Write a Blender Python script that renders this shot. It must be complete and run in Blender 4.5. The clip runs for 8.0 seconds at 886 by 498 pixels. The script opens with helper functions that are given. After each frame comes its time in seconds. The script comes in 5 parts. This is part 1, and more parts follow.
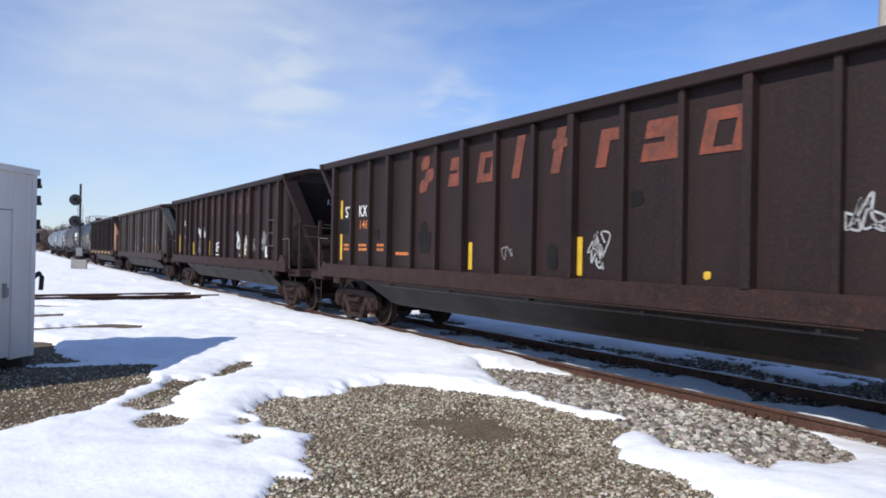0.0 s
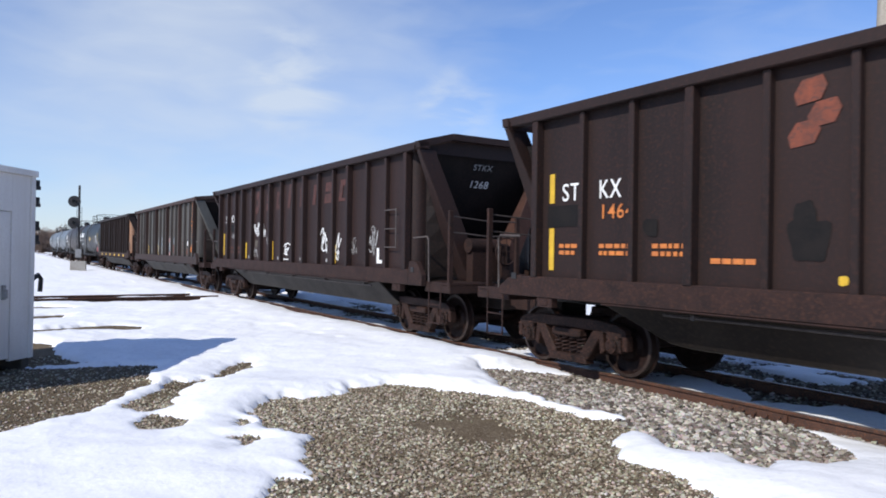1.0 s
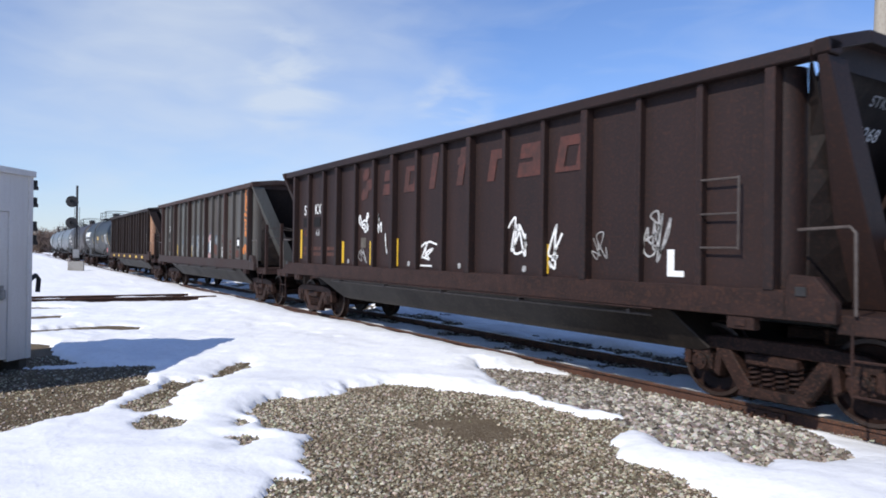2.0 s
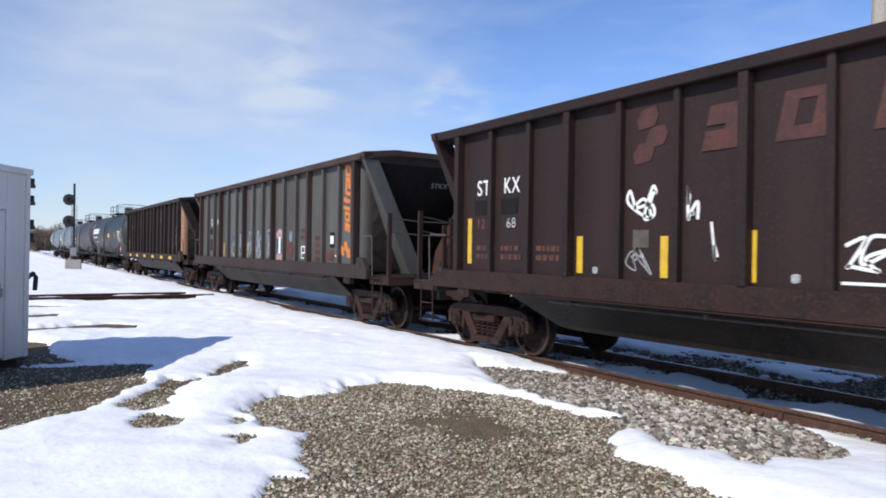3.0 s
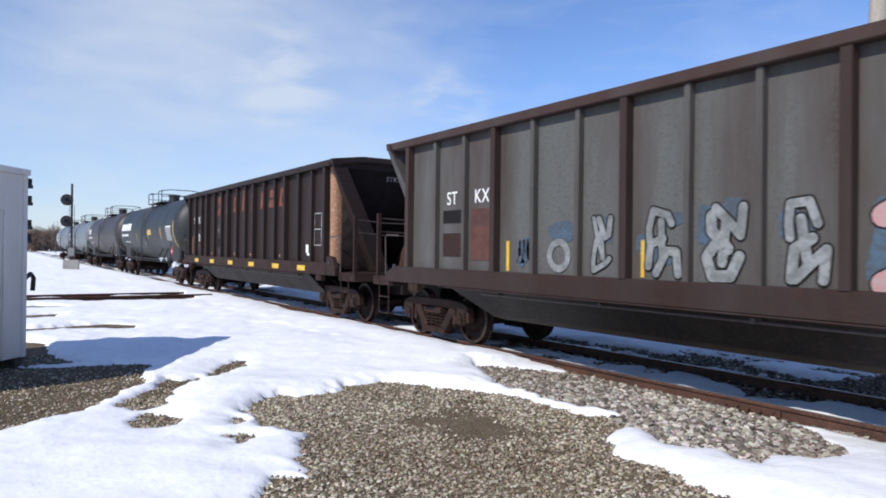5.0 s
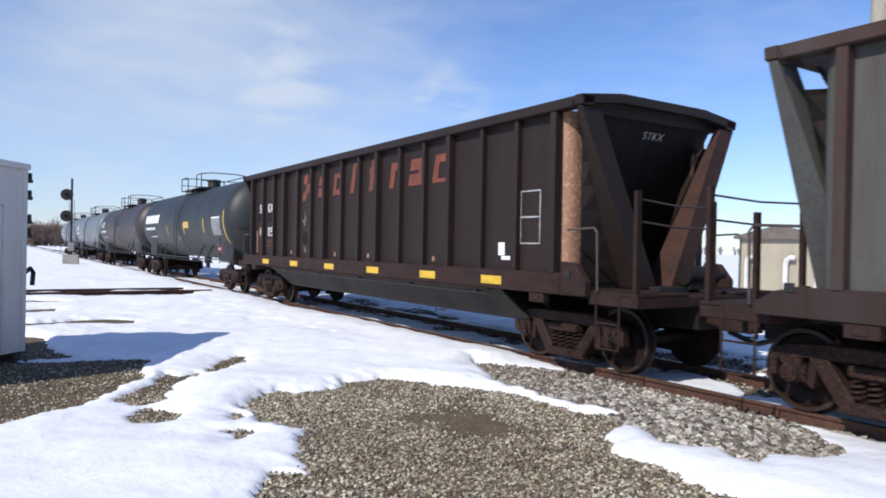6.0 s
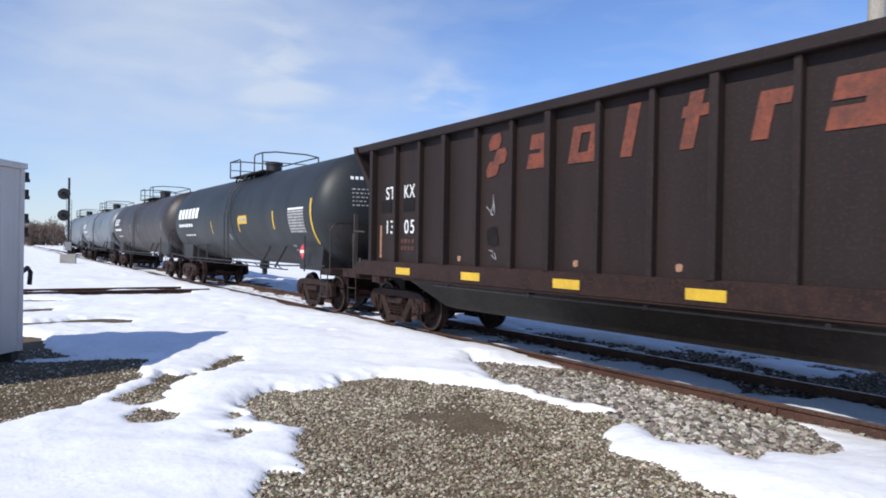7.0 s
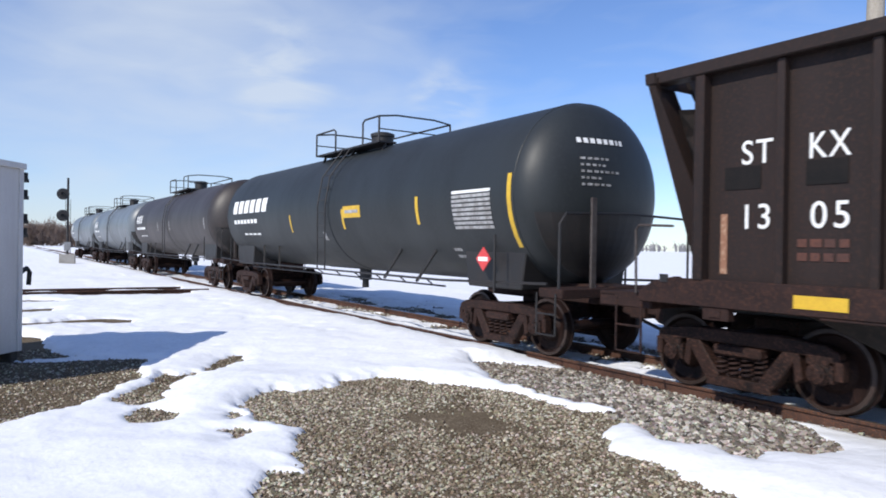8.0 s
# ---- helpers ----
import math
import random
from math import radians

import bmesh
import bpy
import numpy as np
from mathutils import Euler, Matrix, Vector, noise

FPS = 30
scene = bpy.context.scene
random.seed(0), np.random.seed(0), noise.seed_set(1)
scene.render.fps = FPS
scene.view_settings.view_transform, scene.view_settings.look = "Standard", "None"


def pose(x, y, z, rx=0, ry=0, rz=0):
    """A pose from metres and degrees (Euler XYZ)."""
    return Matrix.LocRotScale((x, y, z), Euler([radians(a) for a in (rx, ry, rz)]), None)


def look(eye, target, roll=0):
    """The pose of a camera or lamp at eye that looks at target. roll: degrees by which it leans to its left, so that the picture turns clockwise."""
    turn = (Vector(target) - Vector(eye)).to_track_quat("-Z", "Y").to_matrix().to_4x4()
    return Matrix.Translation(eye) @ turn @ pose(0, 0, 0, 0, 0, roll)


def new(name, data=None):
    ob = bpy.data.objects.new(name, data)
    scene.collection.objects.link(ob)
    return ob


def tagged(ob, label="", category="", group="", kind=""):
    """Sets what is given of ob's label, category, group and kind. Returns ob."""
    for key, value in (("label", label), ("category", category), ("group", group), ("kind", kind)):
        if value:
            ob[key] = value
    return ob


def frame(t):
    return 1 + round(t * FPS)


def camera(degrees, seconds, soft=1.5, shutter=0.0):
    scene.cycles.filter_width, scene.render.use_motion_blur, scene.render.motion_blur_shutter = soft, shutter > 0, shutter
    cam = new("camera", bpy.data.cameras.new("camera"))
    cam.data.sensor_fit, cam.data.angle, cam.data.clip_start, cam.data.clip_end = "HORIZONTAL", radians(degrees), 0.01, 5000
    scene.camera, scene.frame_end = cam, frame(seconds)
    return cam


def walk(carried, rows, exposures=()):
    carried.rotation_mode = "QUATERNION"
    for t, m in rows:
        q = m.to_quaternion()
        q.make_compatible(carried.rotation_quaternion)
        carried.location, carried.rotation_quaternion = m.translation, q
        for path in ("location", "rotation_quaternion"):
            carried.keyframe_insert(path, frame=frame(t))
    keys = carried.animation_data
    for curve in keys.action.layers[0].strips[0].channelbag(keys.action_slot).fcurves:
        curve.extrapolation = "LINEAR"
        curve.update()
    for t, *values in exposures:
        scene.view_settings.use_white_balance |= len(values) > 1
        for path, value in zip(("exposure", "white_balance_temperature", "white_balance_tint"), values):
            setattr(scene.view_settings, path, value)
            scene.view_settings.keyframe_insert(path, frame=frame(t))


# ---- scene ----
EYE = Vector((0.0, 0.0, 1.703))
GRADE = -0.0052          # the line falls gently towards +x
TRACK_Y, BEND = 8.213, 0.00002


def track_y(x):
    e = min(0.0, x + 20.0)
    return TRACK_Y + BEND * e * e


def aim(dx, dy, dz, roll):
    return look(EYE, EYE + Vector((dx, dy, dz)) * 10, roll)


cam = camera(65.1, 8.0, soft=1.8, shutter=0.12)
walk(cam, [
    (0.0, aim(-0.84325, 0.53744, 0.00913, 0.93)), (0.5, aim(-0.84241, 0.53877, 0.00855, 0.79)),
    (1.0, aim(-0.84267, 0.53834, 0.00988, 0.77)), (1.5, aim(-0.84222, 0.53904, 0.01013, 0.72)),
    (3.0, aim(-0.83967, 0.54305, 0.00708, 0.70)), (3.5, aim(-0.83982, 0.54284, 0.00593, 0.65)),
    (4.0, aim(-0.83844, 0.54495, 0.00739, 0.62)), (4.5, aim(-0.83828, 0.54518, 0.00748, 0.51)),
    (6.0, aim(-0.83813, 0.54547, 0.00221, 0.94)), (6.5, aim(-0.83775, 0.54606, 0.00019, 1.02)),
    (7.0, aim(-0.83647, 0.54801, 0.00029, 0.83)), (7.5, aim(-0.83648, 0.54800, 0.00020, 0.90)),
    (8.0, aim(-0.83592, 0.54885, 0.00006, 0.78)),
])

# ---- light ----
SUN_EL, SUN_AZ = radians(39.0), radians(-74.0)     # azimuth of the sun, counted from +x towards +y
to_sun = Vector((math.cos(SUN_EL) * math.cos(SUN_AZ), math.cos(SUN_EL) * math.sin(SUN_AZ), math.sin(SUN_EL)))
lamp = bpy.data.lights.new("sun", "SUN")
lamp.energy, lamp.angle, lamp.color = 4.4, radians(0.53), (1.0, 0.95, 0.87)
sun = new("sun", lamp)
sun.matrix_world = look(to_sun * 50, (0, 0, 0))

world = bpy.data.worlds.new("winter_sky")
scene.world = world
world.use_nodes = True
wn, wl = world.node_tree.nodes, world.node_tree.links
wn.clear()
w_out, w_bg, w_sky = wn.new("ShaderNodeOutputWorld"), wn.new("ShaderNodeBackground"), wn.new("ShaderNodeTexSky")
w_sky.sky_type, w_sky.sun_disc, w_sky.sun_elevation = "NISHITA", False, SUN_EL
w_sky.sun_rotation = math.pi / 2 - SUN_AZ
w_sky.air_density, w_sky.dust_density, w_sky.ozone_density = 1.0, 0.2, 3.0
w_co = wn.new("ShaderNodeTexCoord")


def w_math(op, a, b):
    m = wn.new("ShaderNodeMath")
    m.operation = op
    for k, v in enumerate((a, b)):
        if isinstance(v, (int, float)):
            m.inputs[k].default_value = v
        else:
            wl.new(v, m.inputs[k])
    return m.outputs[0]


def w_noise(scale, stretch, turn, detail=6):
    mp, nz = wn.new("ShaderNodeMapping"), wn.new("ShaderNodeTexNoise")
    mp.inputs["Scale"].default_value, mp.inputs["Rotation"].default_value = stretch, turn
    nz.inputs["Scale"].default_value, nz.inputs["Detail"].default_value, nz.inputs["Distortion"].default_value = scale, detail, 0.5
    wl.new(w_co.outputs["Generated"], mp.inputs["Vector"])
    wl.new(mp.outputs["Vector"], nz.inputs["Vector"])
    return nz.outputs["Fac"]


def w_bank(way, inner, outer, thick):
    """A soft bank of thin cloud round a direction: full within the inner angle, gone past the outer one."""
    dot, rng_ = wn.new("ShaderNodeVectorMath"), wn.new("ShaderNodeMapRange")
    dot.operation = "DOT_PRODUCT"
    wl.new(w_co.outputs["Generated"], dot.inputs[0])
    dot.inputs[1].default_value = Vector(way).normalized()
    rng_.interpolation_type = "SMOOTHSTEP"
    rng_.inputs["From Min"].default_value, rng_.inputs["From Max"].default_value = math.cos(radians(outer)), math.cos(radians(inner))
    rng_.inputs["To Max"].default_value = thick
    wl.new(dot.outputs["Value"], rng_.inputs["Value"])
    return rng_.outputs["Result"]


wisps = w_noise(5.0, (1.0, 1.6, 5.0), (0.3, 0.35, 0.5), 9)
veil = w_noise(1.2, (1.0, 1.6, 3.5), (0.1, 0.2, 0.3), 4)
cloud = w_math("MULTIPLY", w_bank((-0.96, 0.26, 0.085), 2, 26, 0.85), w_math("MULTIPLY", veil, 1.2))
cloud = w_math("ADD", cloud, w_math("MULTIPLY", w_bank((-0.91, 0.335, 0.235), 0.2, 5.0, 1.0), w_math("MULTIPLY", w_math("MAXIMUM", w_math("SUBTRACT", wisps, 0.40), 0.0), 1.35)))
cloud = w_math("ADD", cloud, w_math("MULTIPLY", w_bank((-0.815, 0.54, 0.205), 0.2, 4.0, 1.0), w_math("MULTIPLY", w_math("MAXIMUM", w_math("SUBTRACT", wisps, 0.42), 0.0), 1.6)))
cloud = w_math("ADD", cloud, w_math("MULTIPLY", w_math("SUBTRACT", wisps, 0.42), 0.5))
w_clamp, w_mix, w_tint = wn.new("ShaderNodeClamp"), wn.new("ShaderNodeMix"), wn.new("ShaderNodeMix")
w_clamp.inputs["Max"].default_value = 0.8
wl.new(cloud, w_clamp.inputs["Value"])
w_mix.data_type = w_tint.data_type = "RGBA"
w_tint.blend_type = "MULTIPLY"
w_tint.inputs["Factor"].default_value = 1.0
w_tint.inputs["B"].default_value = (0.87, 0.97, 1.24, 1)
w_mix.inputs["B"].default_value = (5.3, 5.9, 6.7, 1)
wl.new(w_sky.outputs["Color"], w_tint.inputs["A"])
wl.new(w_tint.outputs["Result"], w_mix.inputs["A"])
wl.new(w_clamp.outputs["Result"], w_mix.inputs["Factor"])
wl.new(w_mix.outputs["Result"], w_bg.inputs["Color"])
w_bg.inputs["Strength"].default_value = 0.13
wl.new(w_bg.outputs["Background"], w_out.inputs["Surface"])
scene.view_settings.exposure = 0.0


# ---- materials ----
def surface(name, base, second, scale=3.0, rough=0.7, metal=0.0, streak=0.0, third=None, bump=0.2, fine=40.0, low=0.4, high=0.65, spread=0.0, spec=0.5):
    """Two colours in large stains, a third in small specks, relief from fine grain; streak stretches the stains downwards."""
    m = bpy.data.materials.new(name)
    m.use_nodes = True
    n, l = m.node_tree.nodes, m.node_tree.links
    b = n["Principled BSDF"]
    b.inputs["Roughness"].default_value, b.inputs["Metallic"].default_value = rough, metal
    b.inputs["Specular IOR Level"].default_value = spec
    co, mp = n.new("ShaderNodeTexCoord"), n.new("ShaderNodeMapping")
    mp.inputs["Scale"].default_value = (1, 1, 1 / (1 + streak))
    l.new(co.outputs["Object"], mp.inputs["Vector"])
    big, small = n.new("ShaderNodeTexNoise"), n.new("ShaderNodeTexNoise")
    big.inputs["Scale"].default_value, big.inputs["Detail"].default_value, big.inputs["Roughness"].default_value = scale, 8, 0.65
    small.inputs["Scale"].default_value, small.inputs["Detail"].default_value = fine, 6
    l.new(mp.outputs["Vector"], big.inputs["Vector"])
    l.new(co.outputs["Object"], small.inputs["Vector"])
    r1, r2 = n.new("ShaderNodeMapRange"), n.new("ShaderNodeMapRange")
    r1.inputs["From Min"].default_value, r1.inputs["From Max"].default_value = low, high
    r2.inputs["From Min"].default_value, r2.inputs["From Max"].default_value = 0.5, 0.72
    l.new(big.outputs["Fac"], r1.inputs["Value"])
    l.new(small.outputs["Fac"], r2.inputs["Value"])
    m1, m2 = n.new("ShaderNodeMix"), n.new("ShaderNodeMix")
    m1.data_type = m2.data_type = "RGBA"
    m1.inputs["A"].default_value, m1.inputs["B"].default_value = (*base, 1), (*second, 1)
    m2.inputs["B"].default_value = (*(third or second), 1)
    l.new(r1.outputs["Result"], m1.inputs["Factor"])
    l.new(m1.outputs["Result"], m2.inputs["A"])
    l.new(r2.outputs["Result"], m2.inputs["Factor"])
    last = m2.outputs["Result"]
    if spread:
        info, hsv, rv = n.new("ShaderNodeObjectInfo"), n.new("ShaderNodeHueSaturation"), n.new("ShaderNodeMapRange")
        rv.inputs["To Min"].default_value, rv.inputs["To Max"].default_value = 1 - spread, 1 + spread
        l.new(info.outputs["Random"], rv.inputs["Value"])
        l.new(rv.outputs["Result"], hsv.inputs["Value"])
        l.new(last, hsv.inputs["Color"])
        last = hsv.outputs["Color"]
    l.new(last, b.inputs["Base Color"])
    bp = n.new("ShaderNodeBump")
    bp.inputs["Strength"].default_value, bp.inputs["Distance"].default_value = bump, 0.02
    l.new(small.outputs["Fac"], bp.inputs["Height"])
    l.new(bp.outputs["Normal"], b.inputs["Normal"])
    rr = n.new("ShaderNodeMapRange")
    rr.inputs["To Min"].default_value, rr.inputs["To Max"].default_value = max(0.05, rough - 0.12), min(1, rough + 0.12)
    l.new(big.outputs["Fac"], rr.inputs["Value"])
    l.new(rr.outputs["Result"], b.inputs["Roughness"])
    return m


def stone_mix(name, a, b_, c, scale, bump, mud=0.8):
    """Loose stone: a colour of its own for each stone, with grain."""
    m = bpy.data.materials.new(name)
    m.use_nodes = True
    n, l = m.node_tree.nodes, m.node_tree.links
    b = n["Principled BSDF"]
    b.inputs["Roughness"].default_value = 0.9
    b.inputs["Specular IOR Level"].default_value = 0.2
    geo, ramp = n.new("ShaderNodeNewGeometry"), n.new("ShaderNodeValToRGB")
    e = ramp.color_ramp.elements
    e[0].color, e[1].color = (*a, 1), (*c, 1)
    mid = e.new(0.5)
    mid.color = (*b_, 1)
    l.new(geo.outputs["Random Per Island"], ramp.inputs["Fac"])
    co, nz, mx = n.new("ShaderNodeTexCoord"), n.new("ShaderNodeTexNoise"), n.new("ShaderNodeMix")
    nz.inputs["Scale"].default_value, nz.inputs["Detail"].default_value = scale, 5
    mx.data_type, mx.blend_type = "RGBA", "MULTIPLY"
    mx.inputs["Factor"].default_value = 0.6
    l.new(co.outputs["Object"], nz.inputs["Vector"])
    l.new(ramp.outputs["Color"], mx.inputs["A"])
    l.new(nz.outputs["Color"], mx.inputs["B"])
    wide, wr, mb = n.new("ShaderNodeTexNoise"), n.new("ShaderNodeMapRange"), n.new("ShaderNodeMix")
    wide.inputs["Scale"].default_value, wide.inputs["Detail"].default_value = 0.55, 4
    wr.inputs["From Min"].default_value, wr.inputs["From Max"].default_value, wr.inputs["To Max"].default_value = 0.46, 0.62, mud
    mb.data_type = "RGBA"
    mb.inputs["B"].default_value = (0.085, 0.055, 0.030, 1)
    l.new(co.outputs["Object"], wide.inputs["Vector"])
    l.new(wide.outputs["Fac"], wr.inputs["Value"])
    l.new(wr.outputs["Result"], mb.inputs["Factor"])
    l.new(mx.outputs["Result"], mb.inputs["A"])
    hs = n.new("ShaderNodeHueSaturation")
    hs.inputs["Saturation"].default_value, hs.inputs["Value"].default_value = 0.95, 1.48
    l.new(mb.outputs["Result"], hs.inputs["Color"])
    l.new(hs.outputs["Color"], b.inputs["Base Color"])
    bp = n.new("ShaderNodeBump")
    bp.inputs["Strength"].default_value = bump
    l.new(nz.outputs["Fac"], bp.inputs["Height"])
    l.new(bp.outputs["Normal"], b.inputs["Normal"])
    return m


M_GROUND = surface("gravel_earth", (0.145, 0.11, 0.072), (0.07, 0.047, 0.028), 0.9, 0.95, third=(0.26, 0.22, 0.16), fine=55, bump=0.9, spec=0.1)
M_SNOW = surface("old_snow", (0.86, 0.87, 0.89), (0.80, 0.81, 0.83), 1.2, 0.75, third=(0.76, 0.77, 0.79), fine=14, bump=0.35, spec=0.2)
M_STONE = stone_mix("gravel_stone", (0.1, 0.08, 0.055), (0.25, 0.205, 0.14), (0.56, 0.51, 0.4), 30, 0.3, 0.3)
M_BALLAST = stone_mix("ballast_stone", (0.06, 0.05, 0.042), (0.23, 0.2, 0.165), (0.55, 0.51, 0.44), 25, 0.3, 0.3)
M_RAIL = surface("rusty_rail", (0.075, 0.033, 0.02), (0.028, 0.015, 0.011), 4, 0.75, third=(0.17, 0.06, 0.024), fine=60, bump=0.4)
M_RAILTOP = surface("worn_rail_head", (0.20, 0.17, 0.15), (0.12, 0.08, 0.06), 6, 0.4, metal=0.6, fine=80, bump=0.1)
M_TIE = surface("creosote_tie", (0.045, 0.035, 0.028), (0.09, 0.075, 0.06), 6, 0.9, third=(0.03, 0.024, 0.02), fine=45, bump=0.6, spread=0.25)
M_A = surface("black_brown_paint", (0.026, 0.015, 0.013), (0.015, 0.0102, 0.0098), 1.0, 0.6, streak=5, third=(0.04, 0.0185, 0.014), fine=26, bump=0.15, spread=0.08, spec=0.22)
M_B = surface("brown_paint", (0.026, 0.0145, 0.013), (0.016, 0.0108, 0.0108), 1.0, 0.6, streak=5, third=(0.04, 0.019, 0.0145), fine=26, bump=0.15, spread=0.08, spec=0.22)
M_C = surface("grey_worn_paint", (0.092, 0.094, 0.089), (0.050, 0.036, 0.031), 1.0, 0.6, streak=6, third=(0.072, 0.062, 0.056), fine=24, bump=0.15, spread=0.08, low=0.42, high=0.66, spec=0.22)
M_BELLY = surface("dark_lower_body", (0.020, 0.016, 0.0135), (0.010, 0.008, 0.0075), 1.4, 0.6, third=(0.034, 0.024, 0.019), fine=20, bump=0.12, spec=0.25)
M_CRIB = surface("rusted_rib_paint", (0.036, 0.019, 0.016), (0.045, 0.036, 0.034), 1.2, 0.7, streak=4, third=(0.052, 0.025, 0.018), fine=30, spread=0.25, spec=0.22)
M_D = surface("dark_brown_paint", (0.026, 0.0172, 0.0152), (0.017, 0.0122, 0.0112), 1.0, 0.6, streak=5, third=(0.038, 0.0205, 0.0155), fine=26, bump=0.15, spread=0.06, spec=0.22)
M_RUST = surface("rust_brown_steel", (0.030, 0.0155, 0.013), (0.017, 0.0105, 0.0098), 2.5, 0.75, third=(0.055, 0.025, 0.017), fine=30, bump=0.3, spread=0.12, spec=0.22)
M_RUSTPANEL = surface("bare_rust_panel", (0.36, 0.19, 0.11), (0.19, 0.085, 0.05), 2.0, 0.7, streak=6, third=(0.45, 0.30, 0.2), fine=20)
# nearly black steel of the car ends, darker than the side paint
M_END = surface("dark_end_steel", (0.017, 0.0125, 0.0115), (0.010, 0.0078, 0.0072), 1.6, 0.65, streak=3, third=(0.028, 0.017, 0.014), fine=24, bump=0.15, spec=0.2)
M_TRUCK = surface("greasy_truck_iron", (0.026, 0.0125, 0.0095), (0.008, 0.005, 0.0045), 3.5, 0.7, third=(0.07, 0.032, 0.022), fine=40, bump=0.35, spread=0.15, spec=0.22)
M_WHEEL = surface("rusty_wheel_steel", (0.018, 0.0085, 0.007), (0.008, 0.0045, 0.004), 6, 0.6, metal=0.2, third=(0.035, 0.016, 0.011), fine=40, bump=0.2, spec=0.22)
M_RIM = surface("worn_wheel_rim", (0.055, 0.036, 0.029), (0.03, 0.018, 0.014), 8, 0.5, metal=0.3, fine=50, bump=0.1)
M_STEEL = surface("grey_grab_iron", (0.075, 0.062, 0.056), (0.045, 0.032, 0.028), 8, 0.6, fine=40, spread=0.15)
M_TANK1 = surface("dark_slate_tank_paint", (0.023, 0.027, 0.029), (0.016, 0.0185, 0.020), 0.8, 0.5, streak=3, third=(0.025, 0.028, 0.030), fine=18, bump=0.05, spec=0.35)
M_TANK2 = surface("dusty_black_tank_paint", (0.036, 0.028, 0.025), (0.023, 0.019, 0.018), 0.9, 0.5, streak=3, third=(0.048, 0.034, 0.029), fine=18, bump=0.06)
M_TANK3 = surface("grey_blue_tank_paint", (0.13, 0.15, 0.165), (0.10, 0.11, 0.12), 0.8, 0.42, streak=3, third=(0.14, 0.155, 0.165), fine=18, bump=0.05)
M_BLACK = surface("black_ironwork", (0.012, 0.012, 0.0125), (0.022, 0.018, 0.017), 5, 0.55, fine=40, bump=0.1)
M_WHITE = surface("white_stencil_paint", (0.80, 0.80, 0.78), (0.62, 0.61, 0.58), 7, 0.6, fine=50, bump=0.05, low=0.5, high=0.8)
M_DULL = surface("chalky_grey_scrawl", (0.42, 0.42, 0.42), (0.2, 0.19, 0.18), 9, 0.8, fine=30, bump=0.05)
M_ORANGE = surface("faded_orange_paint", (0.21, 0.048, 0.02), (0.10, 0.03, 0.018), 5, 0.7, fine=22, bump=0.05, third=(0.07, 0.03, 0.023))
M_FADED = surface("faded_rust_print", (0.10, 0.034, 0.02), (0.05, 0.021, 0.016), 5, 0.7, fine=22, bump=0.05)
M_GHOST = surface("ghost_of_old_print", (0.085, 0.023, 0.015), (0.04, 0.016, 0.0125), 5, 0.7, fine=22, bump=0.05)
# brown steel of the far end braces, lightened for the sun on them
M_LITBROWN = surface("sunlit_brown_steel", (0.058, 0.026, 0.019), (0.034, 0.017, 0.014), 2.5, 0.7, third=(0.072, 0.034, 0.025), fine=30, bump=0.2, spec=0.25)
M_ORANGE2 = surface("orange_stencil_paint", (0.62, 0.20, 0.04), (0.45, 0.14, 0.04), 6, 0.65, fine=30, bump=0.05)
M_YELLOW = surface("yellow_reflector", (0.66, 0.42, 0.03), (0.54, 0.33, 0.03), 7, 0.5, fine=40, bump=0.03)
M_BLUE = surface("pale_blue_spray", (0.055, 0.095, 0.14), (0.045, 0.055, 0.065), 5, 0.7, fine=20, bump=0.03)
M_SPRAY = surface("grey_white_spray", (0.24, 0.25, 0.25), (0.11, 0.115, 0.115), 5, 0.7, fine=14, bump=0.03)
M_PINK = surface("pink_spray", (0.42, 0.2, 0.19), (0.34, 0.27, 0.26), 5, 0.7, fine=20, bump=0.03)
M_RED = surface("red_placard", (0.62, 0.06, 0.06), (0.55, 0.05, 0.05), 8, 0.5, fine=40, bump=0.02)
M_PATCH = surface("black_paint_patch", (0.009, 0.0085, 0.0085), (0.015, 0.0125, 0.012), 4, 0.7, fine=30, bump=0.05, spec=0.15)
M_SHED = surface("dull_white_board_paint", (0.74, 0.71, 0.67), (0.62, 0.58, 0.54), 2.0, 0.7, streak=4, third=(0.66, 0.62, 0.57), fine=30, bump=0.1)
M_SHEDDARK = surface("weathered_skid_wood", (0.10, 0.085, 0.07), (0.06, 0.05, 0.04), 5, 0.9, fine=30)
M_HUT = surface("tan_hut_paint", (0.40, 0.35, 0.26), (0.33, 0.29, 0.22), 2.0, 0.75, streak=3, fine=30, bump=0.1)
M_HUTROOF = surface("grey_hut_roof", (0.16, 0.13, 0.11), (0.11, 0.09, 0.08), 4, 0.8, fine=30)
M_POLE = surface("weathered_pole_wood", (0.42, 0.38, 0.32), (0.30, 0.26, 0.21), 3, 0.85, streak=9, fine=25, bump=0.4)
M_PALE = surface("pale_pipe_paint", (0.75, 0.74, 0.70), (0.6, 0.58, 0.54), 5, 0.6, fine=30)
M_GALV = surface("galvanised_steel", (0.30, 0.30, 0.30), (0.22, 0.21, 0.2), 6, 0.5, metal=0.4, fine=30)
M_CONC = surface("concrete", (0.36, 0.34, 0.31), (0.26, 0.24, 0.21), 3, 0.9, fine=40, bump=0.3)
M_TWIG = surface("bare_twigs", (0.17, 0.125, 0.1), (0.21, 0.15, 0.12), 0.3, 0.9, fine=3, bump=0.0)
